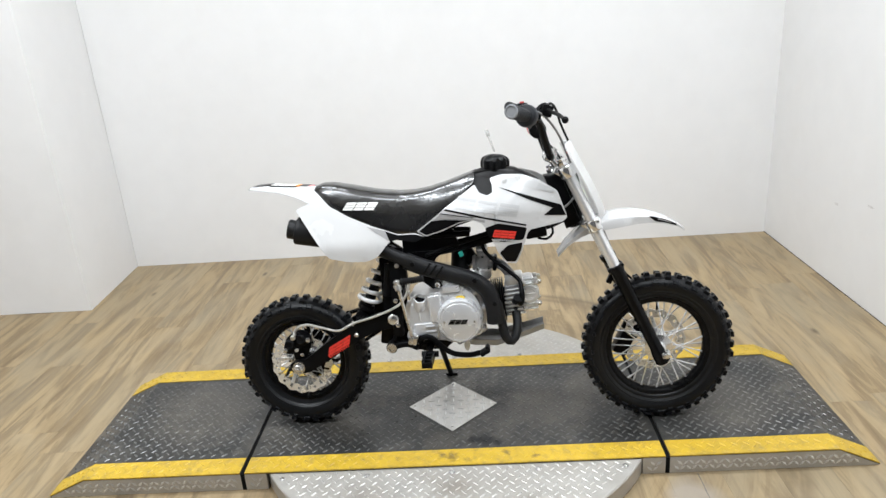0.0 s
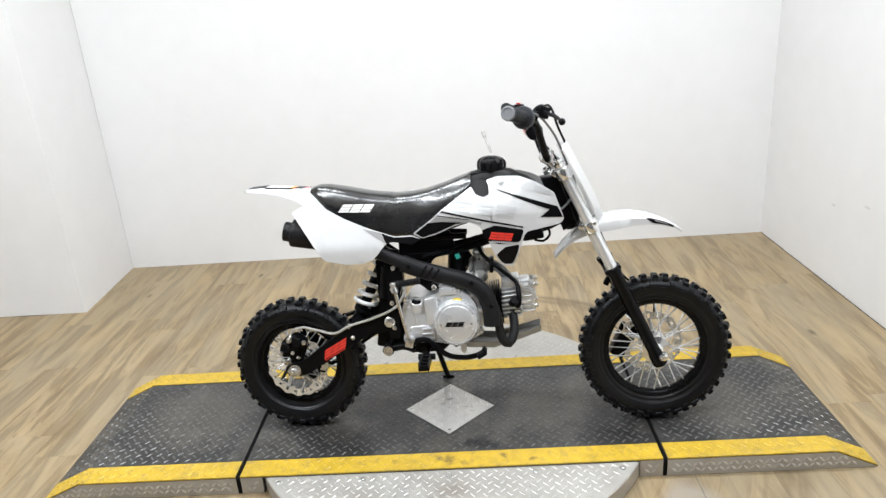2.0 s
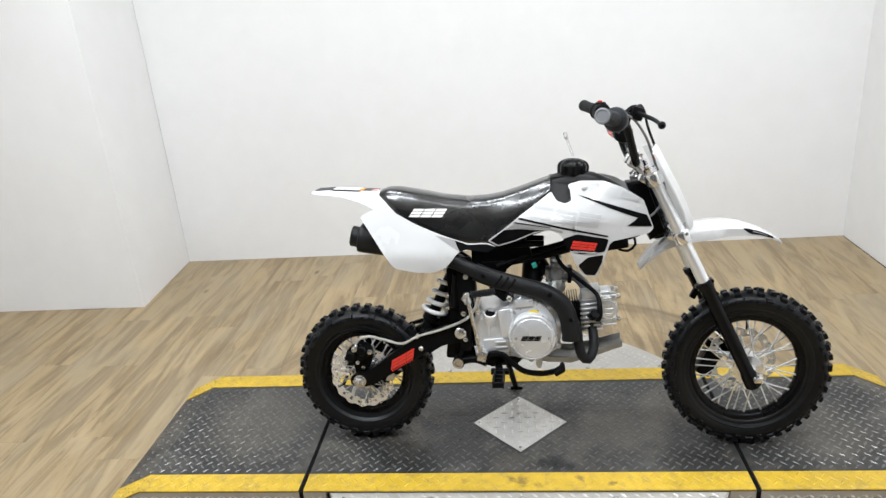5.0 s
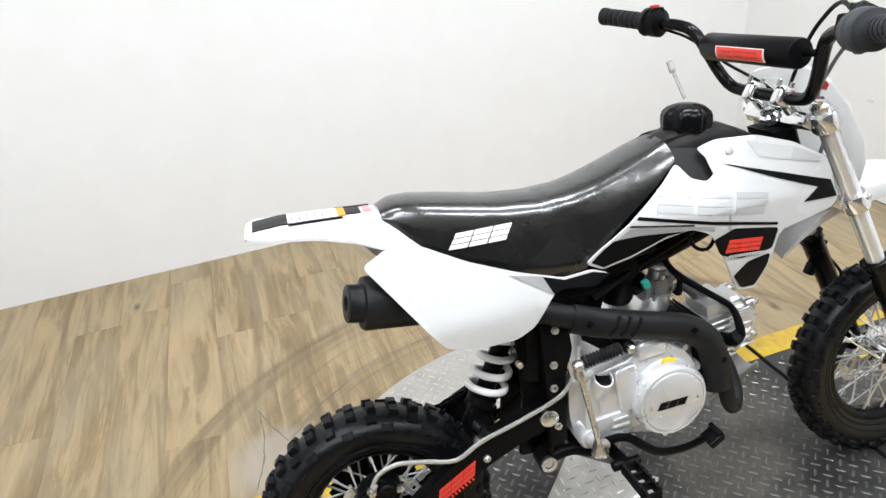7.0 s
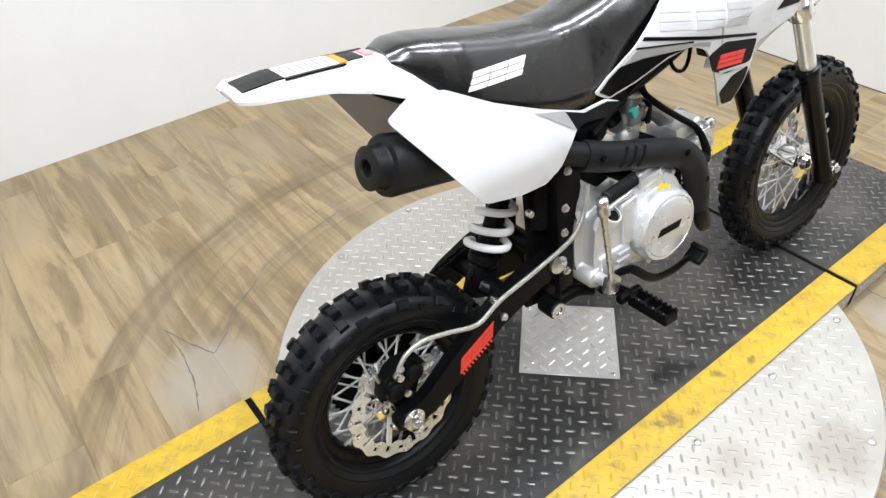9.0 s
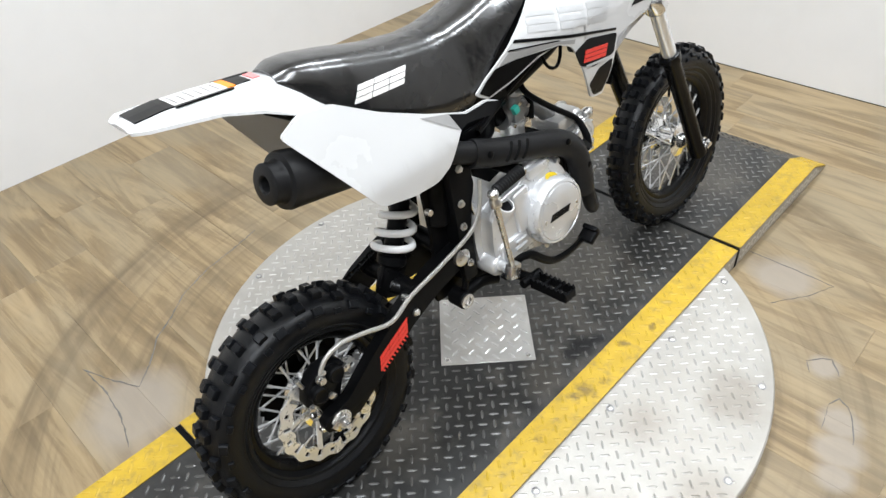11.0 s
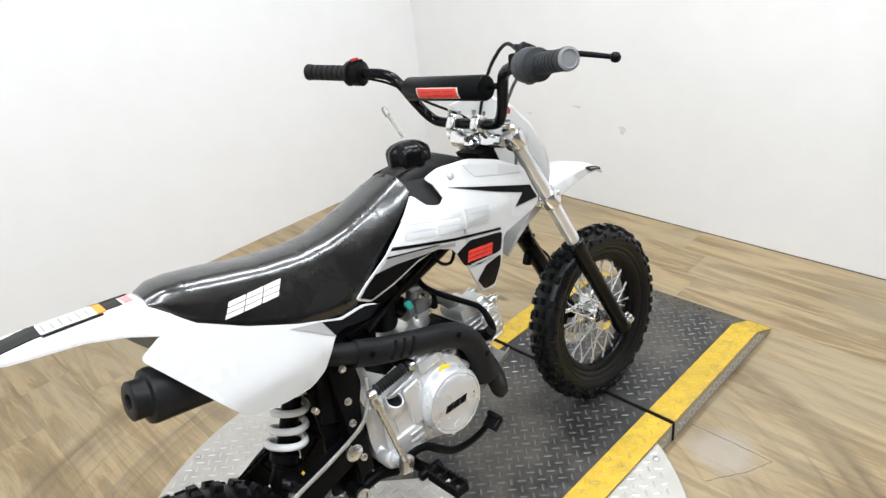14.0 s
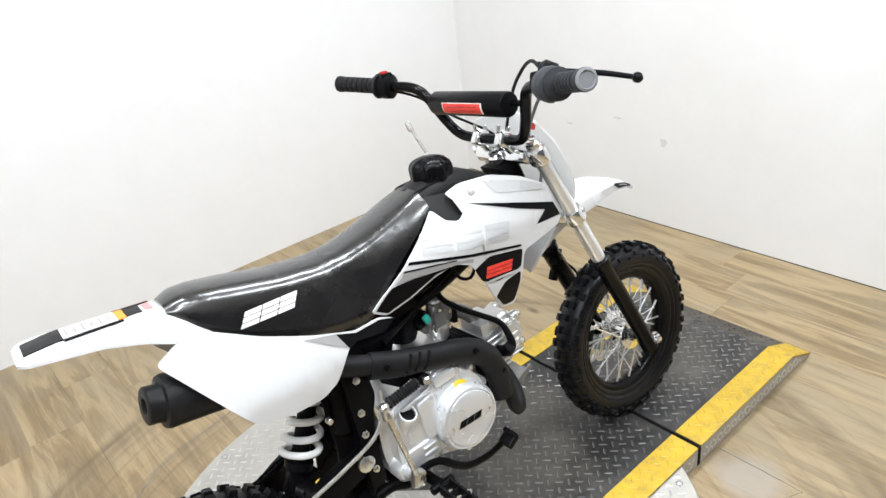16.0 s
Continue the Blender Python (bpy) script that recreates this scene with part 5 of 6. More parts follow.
for x, z, r in ((-0.562, 0.281, 0.015), (-0.526, 0.298, 0.015)):
    part("piston_boss", lathe([(r + 0.002, -0.002), (r, 0.002), (r, 0.010), (r - 0.003, 0.013), (r - 0.006, 0.011), (0.001, 0.011)], basis((x, -0.078, z), (x, -0.2, z)), 20), M["satin"], cal)
for x, z, r in ((-0.579, 0.262, 0.0065), (-0.505, 0.294, 0.0075), (-0.543, 0.262, 0.006), (-0.544, 0.312, 0.005), (-0.532, 0.240, 0.0065)):
    part("caliper_bolt", lathe([(0.0, -0.002), (r, 0), (r, 0.005), (r * 0.5, 0.007), (0.0, 0.007)], basis((x, -0.079 if z > 0.25 else -0.061, z), (x, -0.2, z)), 6), M["steel"], cal)
part("banjo_bolt", lathe([(0.0085, -0.004), (0.0085, 0.003), (0.006, 0.004), (0.006, 0.010), (0.0, 0.010)], basis((-0.551, -0.079, 0.302), (-0.551, -0.2, 0.302)), 12), M["steel"], cal, "plated hose fitting")
part("bleed_screw", rod((-0.577, -0.066, 0.296), (-0.584, -0.068, 0.316), 0.0035, 8), M["steel"], cal)

# seat
SEAT = [  # x, top, ridge z, ridge half width, lower edge z, lower half width
    (-0.452, 0.750, 0.744, 0.028, 0.734, 0.032),
    (-0.43, 0.757, 0.748, 0.041, 0.706, 0.050),
    (-0.4, 0.756, 0.742, 0.049, 0.680, 0.066),
    (-0.35, 0.747, 0.730, 0.054, 0.648, 0.074),
    (-0.27, 0.73, 0.711, 0.056, 0.616, 0.077),
    (-0.2, 0.722, 0.703, 0.057, 0.596, 0.079),
    (-0.15, 0.724, 0.707, 0.056, 0.597, 0.08),
    (-0.11, 0.731, 0.716, 0.055, 0.636, 0.08),
    (-0.06, 0.745, 0.733, 0.052, 0.676, 0.078),
    (-0.01, 0.762, 0.752, 0.048, 0.713, 0.074),
    (0.022, 0.772, 0.764, 0.041, 0.74, 0.064),
]


def seat_depth(x, z):
    top, rz, rw, bz, bw = lerp_table(SEAT, x)
    t = min(max((rz - z) / max(rz - bz, 1e-4), 0), 1)
    return rw + (bw - rw) * t + 0.006 * math.sin(math.pi * t)


rings = []
for i in range(56):
    x = SEAT[0][0] + (SEAT[-1][0] - SEAT[0][0]) * i / 55
    top, rz, rw, bz, bw = lerp_table(SEAT, x)
    ring = []
    half = [(bw - 0.004, bz), (bw, bz + 0.004)] + [(rw + (bw - rw) * (1 - t) + 0.006 * math.sin(math.pi * t), bz + (rz - bz) * t) for t in (0.25, 0.5, 0.75, 0.95)]
    half += [(rw - 0.0012, rz + 0.0014), (rw * 0.85, rz + (top - rz) * 0.50), (rw * 0.6, rz + (top - rz) * 0.80), (rw * 0.3, rz + (top - rz) * 0.96)]
    ring = [(x, -y, z) for y, z in half] + [(x, 0, top)] + [(x, y, z) for y, z in reversed(half)]
    rings.append(ring)
seat = part("seat", loft(rings), M["seat"], B, "glossy black vinyl seat with a stitched ridge", smooth=50)
emblem(seat, "white_mark", M["label"], (-0.310, 0.690), 0.094, 0.022, seat_depth, 0.0018, slope=-0.04, slant=0.7, gap=0.08)

part("seat_base", slab(round_poly([(-0.20, 0.590), (-0.14, 0.615), (-0.06, 0.665), (0.024, 0.735), (0.07, 0.70), (0.03, 0.64), (-0.05, 0.615), (-0.12, 0.585)], 0.008), -0.066, 0.066, 0.003), M["plastic"], seat)

# tail fender
TAIL = [  # x, half width of the top, half width below, top, lower edge
    (-0.652, 0.020, 0.038, 0.752, 0.747), (-0.640, 0.026, 0.056, 0.755, 0.748), (-0.60, 0.027, 0.064, 0.757, 0.744), (-0.55, 0.026, 0.068, 0.754, 0.737),
    (-0.50, 0.024, 0.073, 0.750, 0.722), (-0.46, 0.023, 0.077, 0.747, 0.704), (-0.43, 0.026, 0.074, 0.738, 0.694), (-0.40, 0.028, 0.070, 0.716, 0.684),
]
rings = []
for i in range(34):
    x = TAIL[0][0] + (TAIL[-1][0] - TAIL[0][0]) * i / 33
    w, wb, top, low = lerp_table(TAIL, x)
    h = [(wb, low), (wb - 0.001, low + 0.004), (w + (wb - w) * 0.55, low + (top - low) * 0.55), (w + 0.006, top - 0.004), (w, top), (w * 0.5, top + 0.0008)]
    g = [(wb - 0.005, low + 0.0005), (w + (wb - w) * 0.45, low + (top - low) * 0.45), (w * 0.9, top - 0.006)]
    rings.append([(x, -a, b) for a, b in h] + [(x, 0, top + 0.001)] + [(x, a, b) for a, b in reversed(h)] + [(x, a, b) for a, b in g] + [(x, -a, b) for a, b in reversed(g)])
tail = part("rear_fender", loft(rings), M["white"], B, "white plastic rear fender with stickers")


def tail_patch(name, x0, x1, y0, y1, material, lift=0.0022, label="", skew=0.0):
    bm = bmesh.new()
    rows = []
    n = 5
    for i in range(n + 1):
        x = x0 + (x1 - x0) * i / n
        w, wb, top, low = lerp_table(TAIL, x)
        rows.append([bm.verts.new((x + skew * v, v, top + lift - 0.0004 * abs(v) / w)) for v in (y0 * w, (y0 + y1) / 2 * w, y1 * w)])
    low = [[bm.verts.new(v.co - Vector((0, 0, 0.0018))) for v in r] for r in rows]
    for a, b, c, d in zip(rows, rows[1:], low, low[1:]):
        for k in range(2):
            bm.faces.new((a[k], a[k + 1], b[k + 1], b[k]))
            bm.faces.new((c[k + 1], c[k], d[k], d[k + 1]))
        bm.faces.new((a[0], b[0], d[0], c[0]))
        bm.faces.new((a[2], c[2], d[2], b[2]))
    for r, l in ((rows[0], low[0]), (rows[-1], low[-1])):
        bm.faces.new((r[0], r[1], l[1], l[0]))
        bm.faces.new((r[1], r[2], l[2], l[1]))
    return part(name, bm, material, tail, label, smooth=0)


tail_patch("tip_sticker", -0.640, -0.588, -0.98, 0.98, M["dark_decal"], 0.0022, "black carbon-look sticker")
tail_patch("warning_label", -0.588, -0.514, -0.86, 0.86, M["label"], 0.0024, "white warning label with grey print")
for k in range(6):
    tail_patch("print_bar", -0.583 + k * 0.0115, -0.580 + k * 0.0115, -0.7, 0.7 - 0.25 * (k % 2), M["ink"], 0.0029)
tail_patch("orange_sticker", -0.514, -0.502, -0.86, 0.86, M["orange"], 0.0024)
tail_patch("dark_sticker", -0.502, -0.479, -0.74, 0.74, M["dark_decal"], 0.0022)
tail_patch("red_sticker", -0.474, -0.463, -0.62, 0.62, M["pink"], 0.0024)
tail_patch("dark_line", -0.588, -0.508, -1.14, -0.94, M["dark_decal"], 0.0018)
tail_patch("dark_line", -0.516, -0.462, 0.94, 1.14, M["dark_decal"], 0.0018)

# side number panels


def panel_depth(x, z):
    t = min(max((0.715 - z) / 0.13, 0), 1)
    u = min(max((x + 0.30) / 0.15, 0), 1)
    return 0.079 + 0.056 * t - 0.020 * u * t


PANEL = [(-0.499, 0.690), (-0.462, 0.706), (-0.410, 0.702), (-0.345, 0.667), (-0.270, 0.636), (-0.200, 0.612), (-0.150, 0.612), (-0.122, 0.601), (-0.150, 0.588), (-0.205, 0.598), (-0.226, 0.592), (-0.241, 0.573), (-0.260, 0.552), (-0.290, 0.541), (-0.340, 0.541), (-0.396, 0.552), (-0.406, 0.560)]
for s in (-1, 1):
    p = part("side_panel", skin(round_poly(PANEL, 0.008), panel_depth, 0.0035, 0.0, s), M["white"], B, "glossy white plastic side number panel", smooth=60)
    if s < 0:
        part("black_graphic", skin([(-0.235, 0.6225), (-0.200, 0.6095), (-0.150, 0.6090), (-0.1225, 0.6010), (-0.150, 0.5878), (-0.205, 0.5978), (-0.222, 0.5935)], panel_depth, 0.0015, 0.0014, s), M["dark_decal"], p, "black graphic")
        part("grey_graphic", skin([(-0.288, 0.637), (-0.236, 0.6235), (-0.218, 0.600), (-0.226, 0.5955)], panel_depth, 0.0015, 0.0011, s), M["mid_decal"], p)

# tank shrouds


def shroud_depth(x, z):
    t = min(max((z - 0.665) / 0.098, 0), 1)
    u = min(max((0.05 - x) / 0.17, 0), 1)
    d = min(max((0.585 - z) / 0.06, 0), 1)
    k = min(max((x - 0.05) / 0.20, 0), 1)
    low = 0.127 - 0.042 * u - 0.010 * d * d
    return low - (low - (0.038 + 0.084 * k)) * t ** 1.3


SHROUD = [(0.024, 0.738), (-0.060, 0.680), (-0.110, 0.640), (-0.150, 0.613), (-0.122, 0.597), (-0.075, 0.612), (-0.020, 0.637), (0.016, 0.645), (0.044, 0.634), (0.062, 0.606), (0.084, 0.553), (0.102, 0.520), (0.136, 0.516), (0.152, 0.552), (0.172, 0.612), (0.268, 0.632), (0.280, 0.645), (0.254, 0.718), (0.205, 0.748), (0.158, 0.763), (0.100, 0.762), (0.066, 0.752), (0.084, 0.722), (0.060, 0.708), (0.036, 0.716)]
for s in (-1, 1):
    p = part("tank_shroud", skin(round_poly(SHROUD, 0.007), shroud_depth, 0.004, 0.0, s, 0.010), M["white"], B, "white plastic tank shroud with graphics", smooth=60)
    if s > 0:
        continue

    def graphic(name, poly, material, off=0.0014, label=""):
        return part(name, skin(poly, shroud_depth, 0.0016, off, -1, 0.012), material, p, label, smooth=60)

    graphic("black_graphic", [(-0.141, 0.6135), (-0.103, 0.642), (-0.062, 0.6455), (0.006, 0.6435), (-0.022, 0.6395), (-0.076, 0.6155), (-0.121, 0.6012)], M["dark_decal"])
    graphic("grey_graphic", [(-0.098, 0.6435), (-0.078, 0.659), (-0.02, 0.656), (0.052, 0.644), (0.050, 0.637), (0.018, 0.6455), (-0.06, 0.6470)], M["mid_decal"], 0.0011)
    graphic("black_line", [(-0.066, 0.6720), (-0.061, 0.6760), (0.06, 0.651), (0.166, 0.628), (0.166, 0.624), (0.06, 0.646)], M["dark_decal"])
    graphic("black_line", [(-0.078, 0.6620), (-0.075, 0.6640), (0.02, 0.6520), (0.02, 0.6505)], M["dark_decal"], 0.0018)
    graphic("black_shield", round_poly([(0.050, 0.622), (0.088, 0.634), (0.168, 0.619), (0.157, 0.586), (0.098, 0.581), (0.062, 0.594)], 0.006), M["dark_decal"], 0.0014, "black shield with a red mark")
    graphic("black_tip", round_poly([(0.114, 0.572), (0.154, 0.578), (0.150, 0.558), (0.134, 0.522), (0.108, 0.523), (0.089, 0.550)], 0.005), M["dark_decal"])
    emblem(p, "red_mark", M["red"], (0.105, 0.603), 0.062, 0.021, shroud_depth, 0.0030, slope=-0.12, slant=0.35, gap=0.05)
    bm = bmesh.new()
    for k in range(12):
        x = 0.078 + k * 0.0052
        z = 0.5885 - (x - 0.08) * 0.08
        add_box(bm, (x, -shroud_depth(x, z) - 0.0030, z), (0.0034, 0.0012, 0.0045))
    part("print_bar", bm, M["grey_decal"], p, smooth=0)
    graphic("black_arrow", [(0.092, 0.730), (0.180, 0.7050), (0.262, 0.680), (0.276, 0.650), (0.215, 0.652), (0.240, 0.672), (0.175, 0.696)], M["dark_decal"], 0.0014, "black arrow graphic")
    emblem(p, "pale_mark", M["faint_decal"], (0.062, 0.679), 0.180, 0.034, shroud_depth, 0.0011, slope=-0.17, slant=0.35, gap=0.12)
    graphic("grey_fade", [(0.140, 0.757), (0.200, 0.743), (0.246, 0.722), (0.240, 0.712), (0.150, 0.732)], M["grey_decal"], 0.0012)
    graphic("grey_fade", [(0.205, 0.7405), (0.246, 0.7210), (0.241, 0.7125), (0.196, 0.7240)], M["faint_decal"], 0.0016)
    part("shroud_bolt", lathe([(0.0, -0.002), (0.0075, 0), (0.0075, 0.003), (0.004, 0.005), (0.0, 0.005)], basis((0.110, -shroud_depth(0.110, 0.745), 0.745), (0.110, -0.2, 0.80)), 10), M["grey_decal"], p)

# fuel tank, cap and vent
rings = []
for x, w, top, low in ((0.003, 0.034, 0.752, 0.66), (0.014, 0.042, 0.770, 0.65), (0.05, 0.043, 0.780, 0.64), (0.10, 0.046, 0.784, 0.64), (0.14, 0.049, 0.776, 0.645), (0.18, 0.046, 0.758, 0.66), (0.21, 0.036, 0.738, 0.68)):
    rings.append([(x, w * u, low + (top - low) * v) for u, v in ((-0.7, 0), (-1, 0.15), (-1.05, 0.5), (-0.98, 0.78), (-0.8, 0.92), (-0.5, 0.985), (0, 1), (0.5, 0.985), (0.8, 0.92), (0.98, 0.78), (1.05, 0.5), (1, 0.15), (0.7, 0))])
tank = part("fuel_tank", loft(rings), M["tank"], B, "black plastic fuel tank", smooth=60)
for s in (-1, 1):
    part("tank_collar", skin(round_poly([(0.016, 0.770), (0.078, 0.775), (0.100, 0.722), (0.060, 0.698), (0.015, 0.715), (0.004, 0.740)], 0.008), lambda x, z: min(shroud_depth(x, z) - 0.003, 0.094 - 0.060 * min(max((z - 0.700) / 0.06, 0), 1)), 0.004, 0.0, s, 0.015), M["tank"], tank, smooth=60)
capm = pose(0.083, 0.0, 0.773, 0, 4, 0)
cap = part("fuel_cap", lathe([(0.039, 0.0), (0.0405, 0.012), (0.0405, 0.022), (0.0375, 0.030), (0.030, 0.0365), (0.018, 0.041), (0.006, 0.0425), (0.001, 0.0425)], capm, 96, lobes=8, depth=0.055), M["black"], tank, "glossy black lobed fuel cap")
part("vent_tube", tube([(0.084, 0.003, 0.822), (0.074, 0.008, 0.850), (0.067, 0.012, 0.872)], 0.0032, 8), M["clear"], cap, "clear plastic vent hose")
part("vent_tip", rod((0.068, 0.012, 0.866), (0.063, 0.0145, 0.884), 0.0055, 10), M["clear"], cap)

# forks
F0, F1 = Vector((0.262, 0, 0.812)), Vector((0.541, 0, 0.2235))


def on_fork(z):
    t = (F0.z - z) / (F0.z - F1.z)
    return F0.lerp(F1, t)


def at_fork(z, y, ahead=0.0):
    p = on_fork(z)
    return Vector((p.x, y, p.z)) + Vector((0.898, 0, 0.438)) * ahead


FY = 0.082
fork = part("front_fork", tube([at_fork(0.785, -FY), at_fork(0.46, -FY)], 0.0157, 20, smooth=False), M["fork"], B, "polished fork tubes with black lower legs")
part("fork_tube", tube([at_fork(0.785, FY), at_fork(0.46, FY)], 0.0157, 20, smooth=False), M["fork"], fork)
for s in (-1, 1):
    a, b = at_fork(0.492, s * FY), at_fork(0.198, s * FY)
    L1 = (b - a).length
    g = 0.0 if s < 0 else 0.0025
    leg = part("lower_leg", lathe([(0.0175, 0.0), (0.0220 + g, 0.002), (0.0220 + g, 0.018), (0.0190 + g, 0.024), (0.0180 + g, L1 - 0.05), (0.0215, L1 - 0.035), (0.0215, L1 - 0.004), (0.018, L1)], basis(a, b), 20), M["black"], fork, "black lower fork leg")
    if s > 0:
        part("leg_lug", box(at_fork(0.420, s * FY, -0.026), (0.018, 0.018, 0.028), (0, 26, 0), 0.005), M["satin"], leg)
    for ahead in (-0.020, 0.019):
        part("collar_bolt", rod(at_fork(0.486, s * (FY + 0.012), ahead), at_fork(0.486, s * (FY - 0.012), ahead), 0.0055, 8), M["satin"], leg)
    part("fork_cap", lathe([(0.0165, -0.004), (0.0165, 0.006), (0.011, 0.009), (0.011, 0.015), (0.0, 0.016)], basis(at_fork(0.785, s * FY), at_fork(0.95, s * FY)), 8), M["chrome"], fork)
    part("clamp_bolt", rod(at_fork(0.618, s * FY, 0.012) + Vector((0, -s * 0.02, 0)), at_fork(0.618, s * FY, 0.012) + Vector((0, s * 0.024, 0)), 0.005, 8), M["steel"], fork)
for z, nm in ((0.612, "lower_yoke"), (0.764, "upper_yoke")):
    bm = bmesh.new()
    add_box(bm, at_fork(z, 0) - Vector((0.898, 0, 0.438)) * 0.012, (0.05, 0.15, 0.026), (0, 26, 0), 0.008)
    for s in (-1, 1):
        add_lathe(bm, [(0.0215, -0.016), (0.0235, -0.012), (0.0235, 0.012), (0.0215, 0.016)], basis(at_fork(z, s * FY), at_fork(z + 0.2, s * FY)), 20)
    yoke = part(nm, bm, M["chrome"], B, "polished alloy fork yoke")
part("stem_nut", lathe([(0.017, 0.0), (0.017, 0.012), (0.012, 0.016), (0.012, 0.022), (0.0, 0.023)], basis(at_fork(0.772, 0, -0.035), at_fork(0.97, 0, -0.035)), 6), M["chrome"], yoke)
part("column_shroud", slab([(0.222, 0.748), (0.272, 0.752), (0.326, 0.612), (0.285, 0.592)], -0.034, 0.034, 0.008), M["satin"], frame_part)
for s in (-1, 1):
    part("axle_nut", lathe([(0.0, -0.004), (0.0145, -0.004), (0.0145, 0.0), (0.0110, 0.0005), (0.0110, 0.010), (0.0065, 0.012), (0.0060, 0.018), (0.0, 0.0185)], basis((0.558, s * 0.092, 0.2265), (0.558, s * 0.2, 0.2265)), 10), M["chrome"], fork, "bright axle nut")
# front caliper on the far leg
bm = bmesh.new()
add_box(bm, at_fork(0.247, 0.062, -0.078), (0.045, 0.05, 0.075), (0, 26, 0), 0.008)
add_box(bm, at_fork(0.262, 0.080, -0.042), (0.06, 0.014, 0.05), (0, 26, 0), 0.004)
part("front_caliper", bm, M["satin"], fork, "black front brake caliper")
part("front_brake_hose", tube([at_fork(0.32, 0.09, 0.0), at_fork(0.345, 0.098, 0.040), at_fork(0.379, 0.098, 0.037), at_fork(0.411, 0.094, 0.025), at_fork(0.445, 0.088, 0.022), at_fork(0.50, 0.096, 0.020), at_fork(0.62, 0.105, 0.03), at_fork(0.74, 0.07, 0.045), (0.278, -0.040, 0.880), (0.258, -0.100, 0.930), (0.242, -0.145, 0.950), (0.227, -0.178, 0.946)], 0.0034, 8), M["plastic"], B, "black front brake hose")
part("hose_clip", box(at_fork(0.447, 0.088, 0.022), (0.014, 0.014, 0.016), (0, 26, 0), 0.003), M["satin"], fork)
part("throttle_cable", tube([(0.190, -0.240, 0.938), (0.222, -0.205, 0.918), (0.262, -0.12, 0.865), (0.295, -0.05, 0.79), (0.32, -0.045, 0.72), (0.28, -0.05, 0.66), (0.20, -0.04, 0.64)], 0.0032, 8), M["grey_hose"], B, "dark throttle cable")
part("switch_wire", tube([(0.184, 0.235, 0.912), (0.205, 0.175, 0.893), (0.23, 0.10, 0.85), (0.27, 0.02, 0.80), (0.29, 0.0, 0.74)], 0.0028, 8), M["plastic"], B)

# front number plate
rings = []
for z, x, w in ((0.845, 0.300, 0.068), (0.838, 0.306, 0.092), (0.80, 0.325, 0.114), (0.74, 0.356, 0.116), (0.69, 0.380, 0.098), (0.645, 0.397, 0.072), (0.625, 0.402, 0.050)):
    front, back = [], []
    for i in range(13):
        u = -1 + i / 6
        front.append((x - 0.022 * u * u, w * u, z - 0.010 * u * u))
        back.append((x - 0.0035 - 0.022 * u * u, w * u * 0.99, z - 0.010 * u * u - 0.002))
    rings.append(front + back[::-1])
fp = part("front_number_plate", loft(rings), M["white_thin"], B, "blank white plastic front number plate")
part("plate_sticker", box((0.292, -0.062, 0.818), (0.014, 0.020, 0.014), (0, -60, 0), 0.001, 1), M["red"], fp)

# front fender
FEND = [(0.258, 0.035, 0.520, 0.010), (0.285, 0.046, 0.558, 0.016), (0.320, 0.052, 0.592, 0.024), (0.36, 0.056, 0.619, 0.034), (0.40, 0.060, 0.631, 0.040), (0.44, 0.062, 0.637, 0.040), (0.48, 0.061, 0.638, 0.034), (0.52, 0.056, 0.633, 0.028), (0.56, 0.046, 0.620, 0.021), (0.60, 0.032, 0.599, 0.012), (0.624, 0.018, 0.580, 0.006)]
rings = []
for i in range(40):
    x = FEND[0][0] + (FEND[-1][0] - FEND[0][0]) * i / 39
    w, z, d = lerp_table(FEND, x)
    h = [(w, z - d), (w, z - d * 0.4), (w * 0.9, z - 0.007), (w * 0.55, z - 0.001)]
    g = [(w - 0.004, z - d), (w * 0.86, z - 0.010), (w * 0.5, z - 0.0055)]
    rings.append([(x, -a, b) for a, b in h] + [(x, 0, z)] + [(x, a, b) for a, b in reversed(h)] + [(x, a, b) for a, b in g] + [(x, -a, b) for a, b in reversed(g)])
ff = part("front_fender", loft(rings), M["white"], B, "white plastic front fender")
for s in (-1, 1):
    bm = bmesh.new()
    rows = []
    for i in range(11):
        t = i / 10
        x = 0.516 + 0.080 * t
        w, z, d = lerp_table(FEND, x)
        rim = ((w * 0.9, z - 0.007), (w, z - d * 0.4), (w, z - d))
        row = []
        for k in range(6):
            q = (0.75 - 0.35 * min(t * 5, 1) + 0.75 * t) * (1 - k / 5) + (1.10 + 0.70 * min(t * 4, 1)) * k / 5
            q = min(q, 1.75)
            a, b, f = (rim[0], rim[1], q) if q < 1 else (rim[1], rim[2], q - 1)
            y, h = a[0] + (b[0] - a[0]) * f, a[1] + (b[1] - a[1]) * f
            row.append([bm.verts.new((x, s * (y + lift), h + lift * 0.6)) for lift in (0.0014, -0.0008)])
        rows.append(row)
    for r0, r1 in zip(rows, rows[1:]):
        for k in range(5):
            if k == 2 and rows.index(r0) in (3, 4, 5, 6, 7):
                continue
            for e in (0, 1):
                bm.faces.new((r0[k][e], r0[k + 1][e], r1[k + 1][e], r1[k][e]))
    part("tip_sticker", bm, M["dark_decal"], ff, "black wedge sticker", smooth=60)

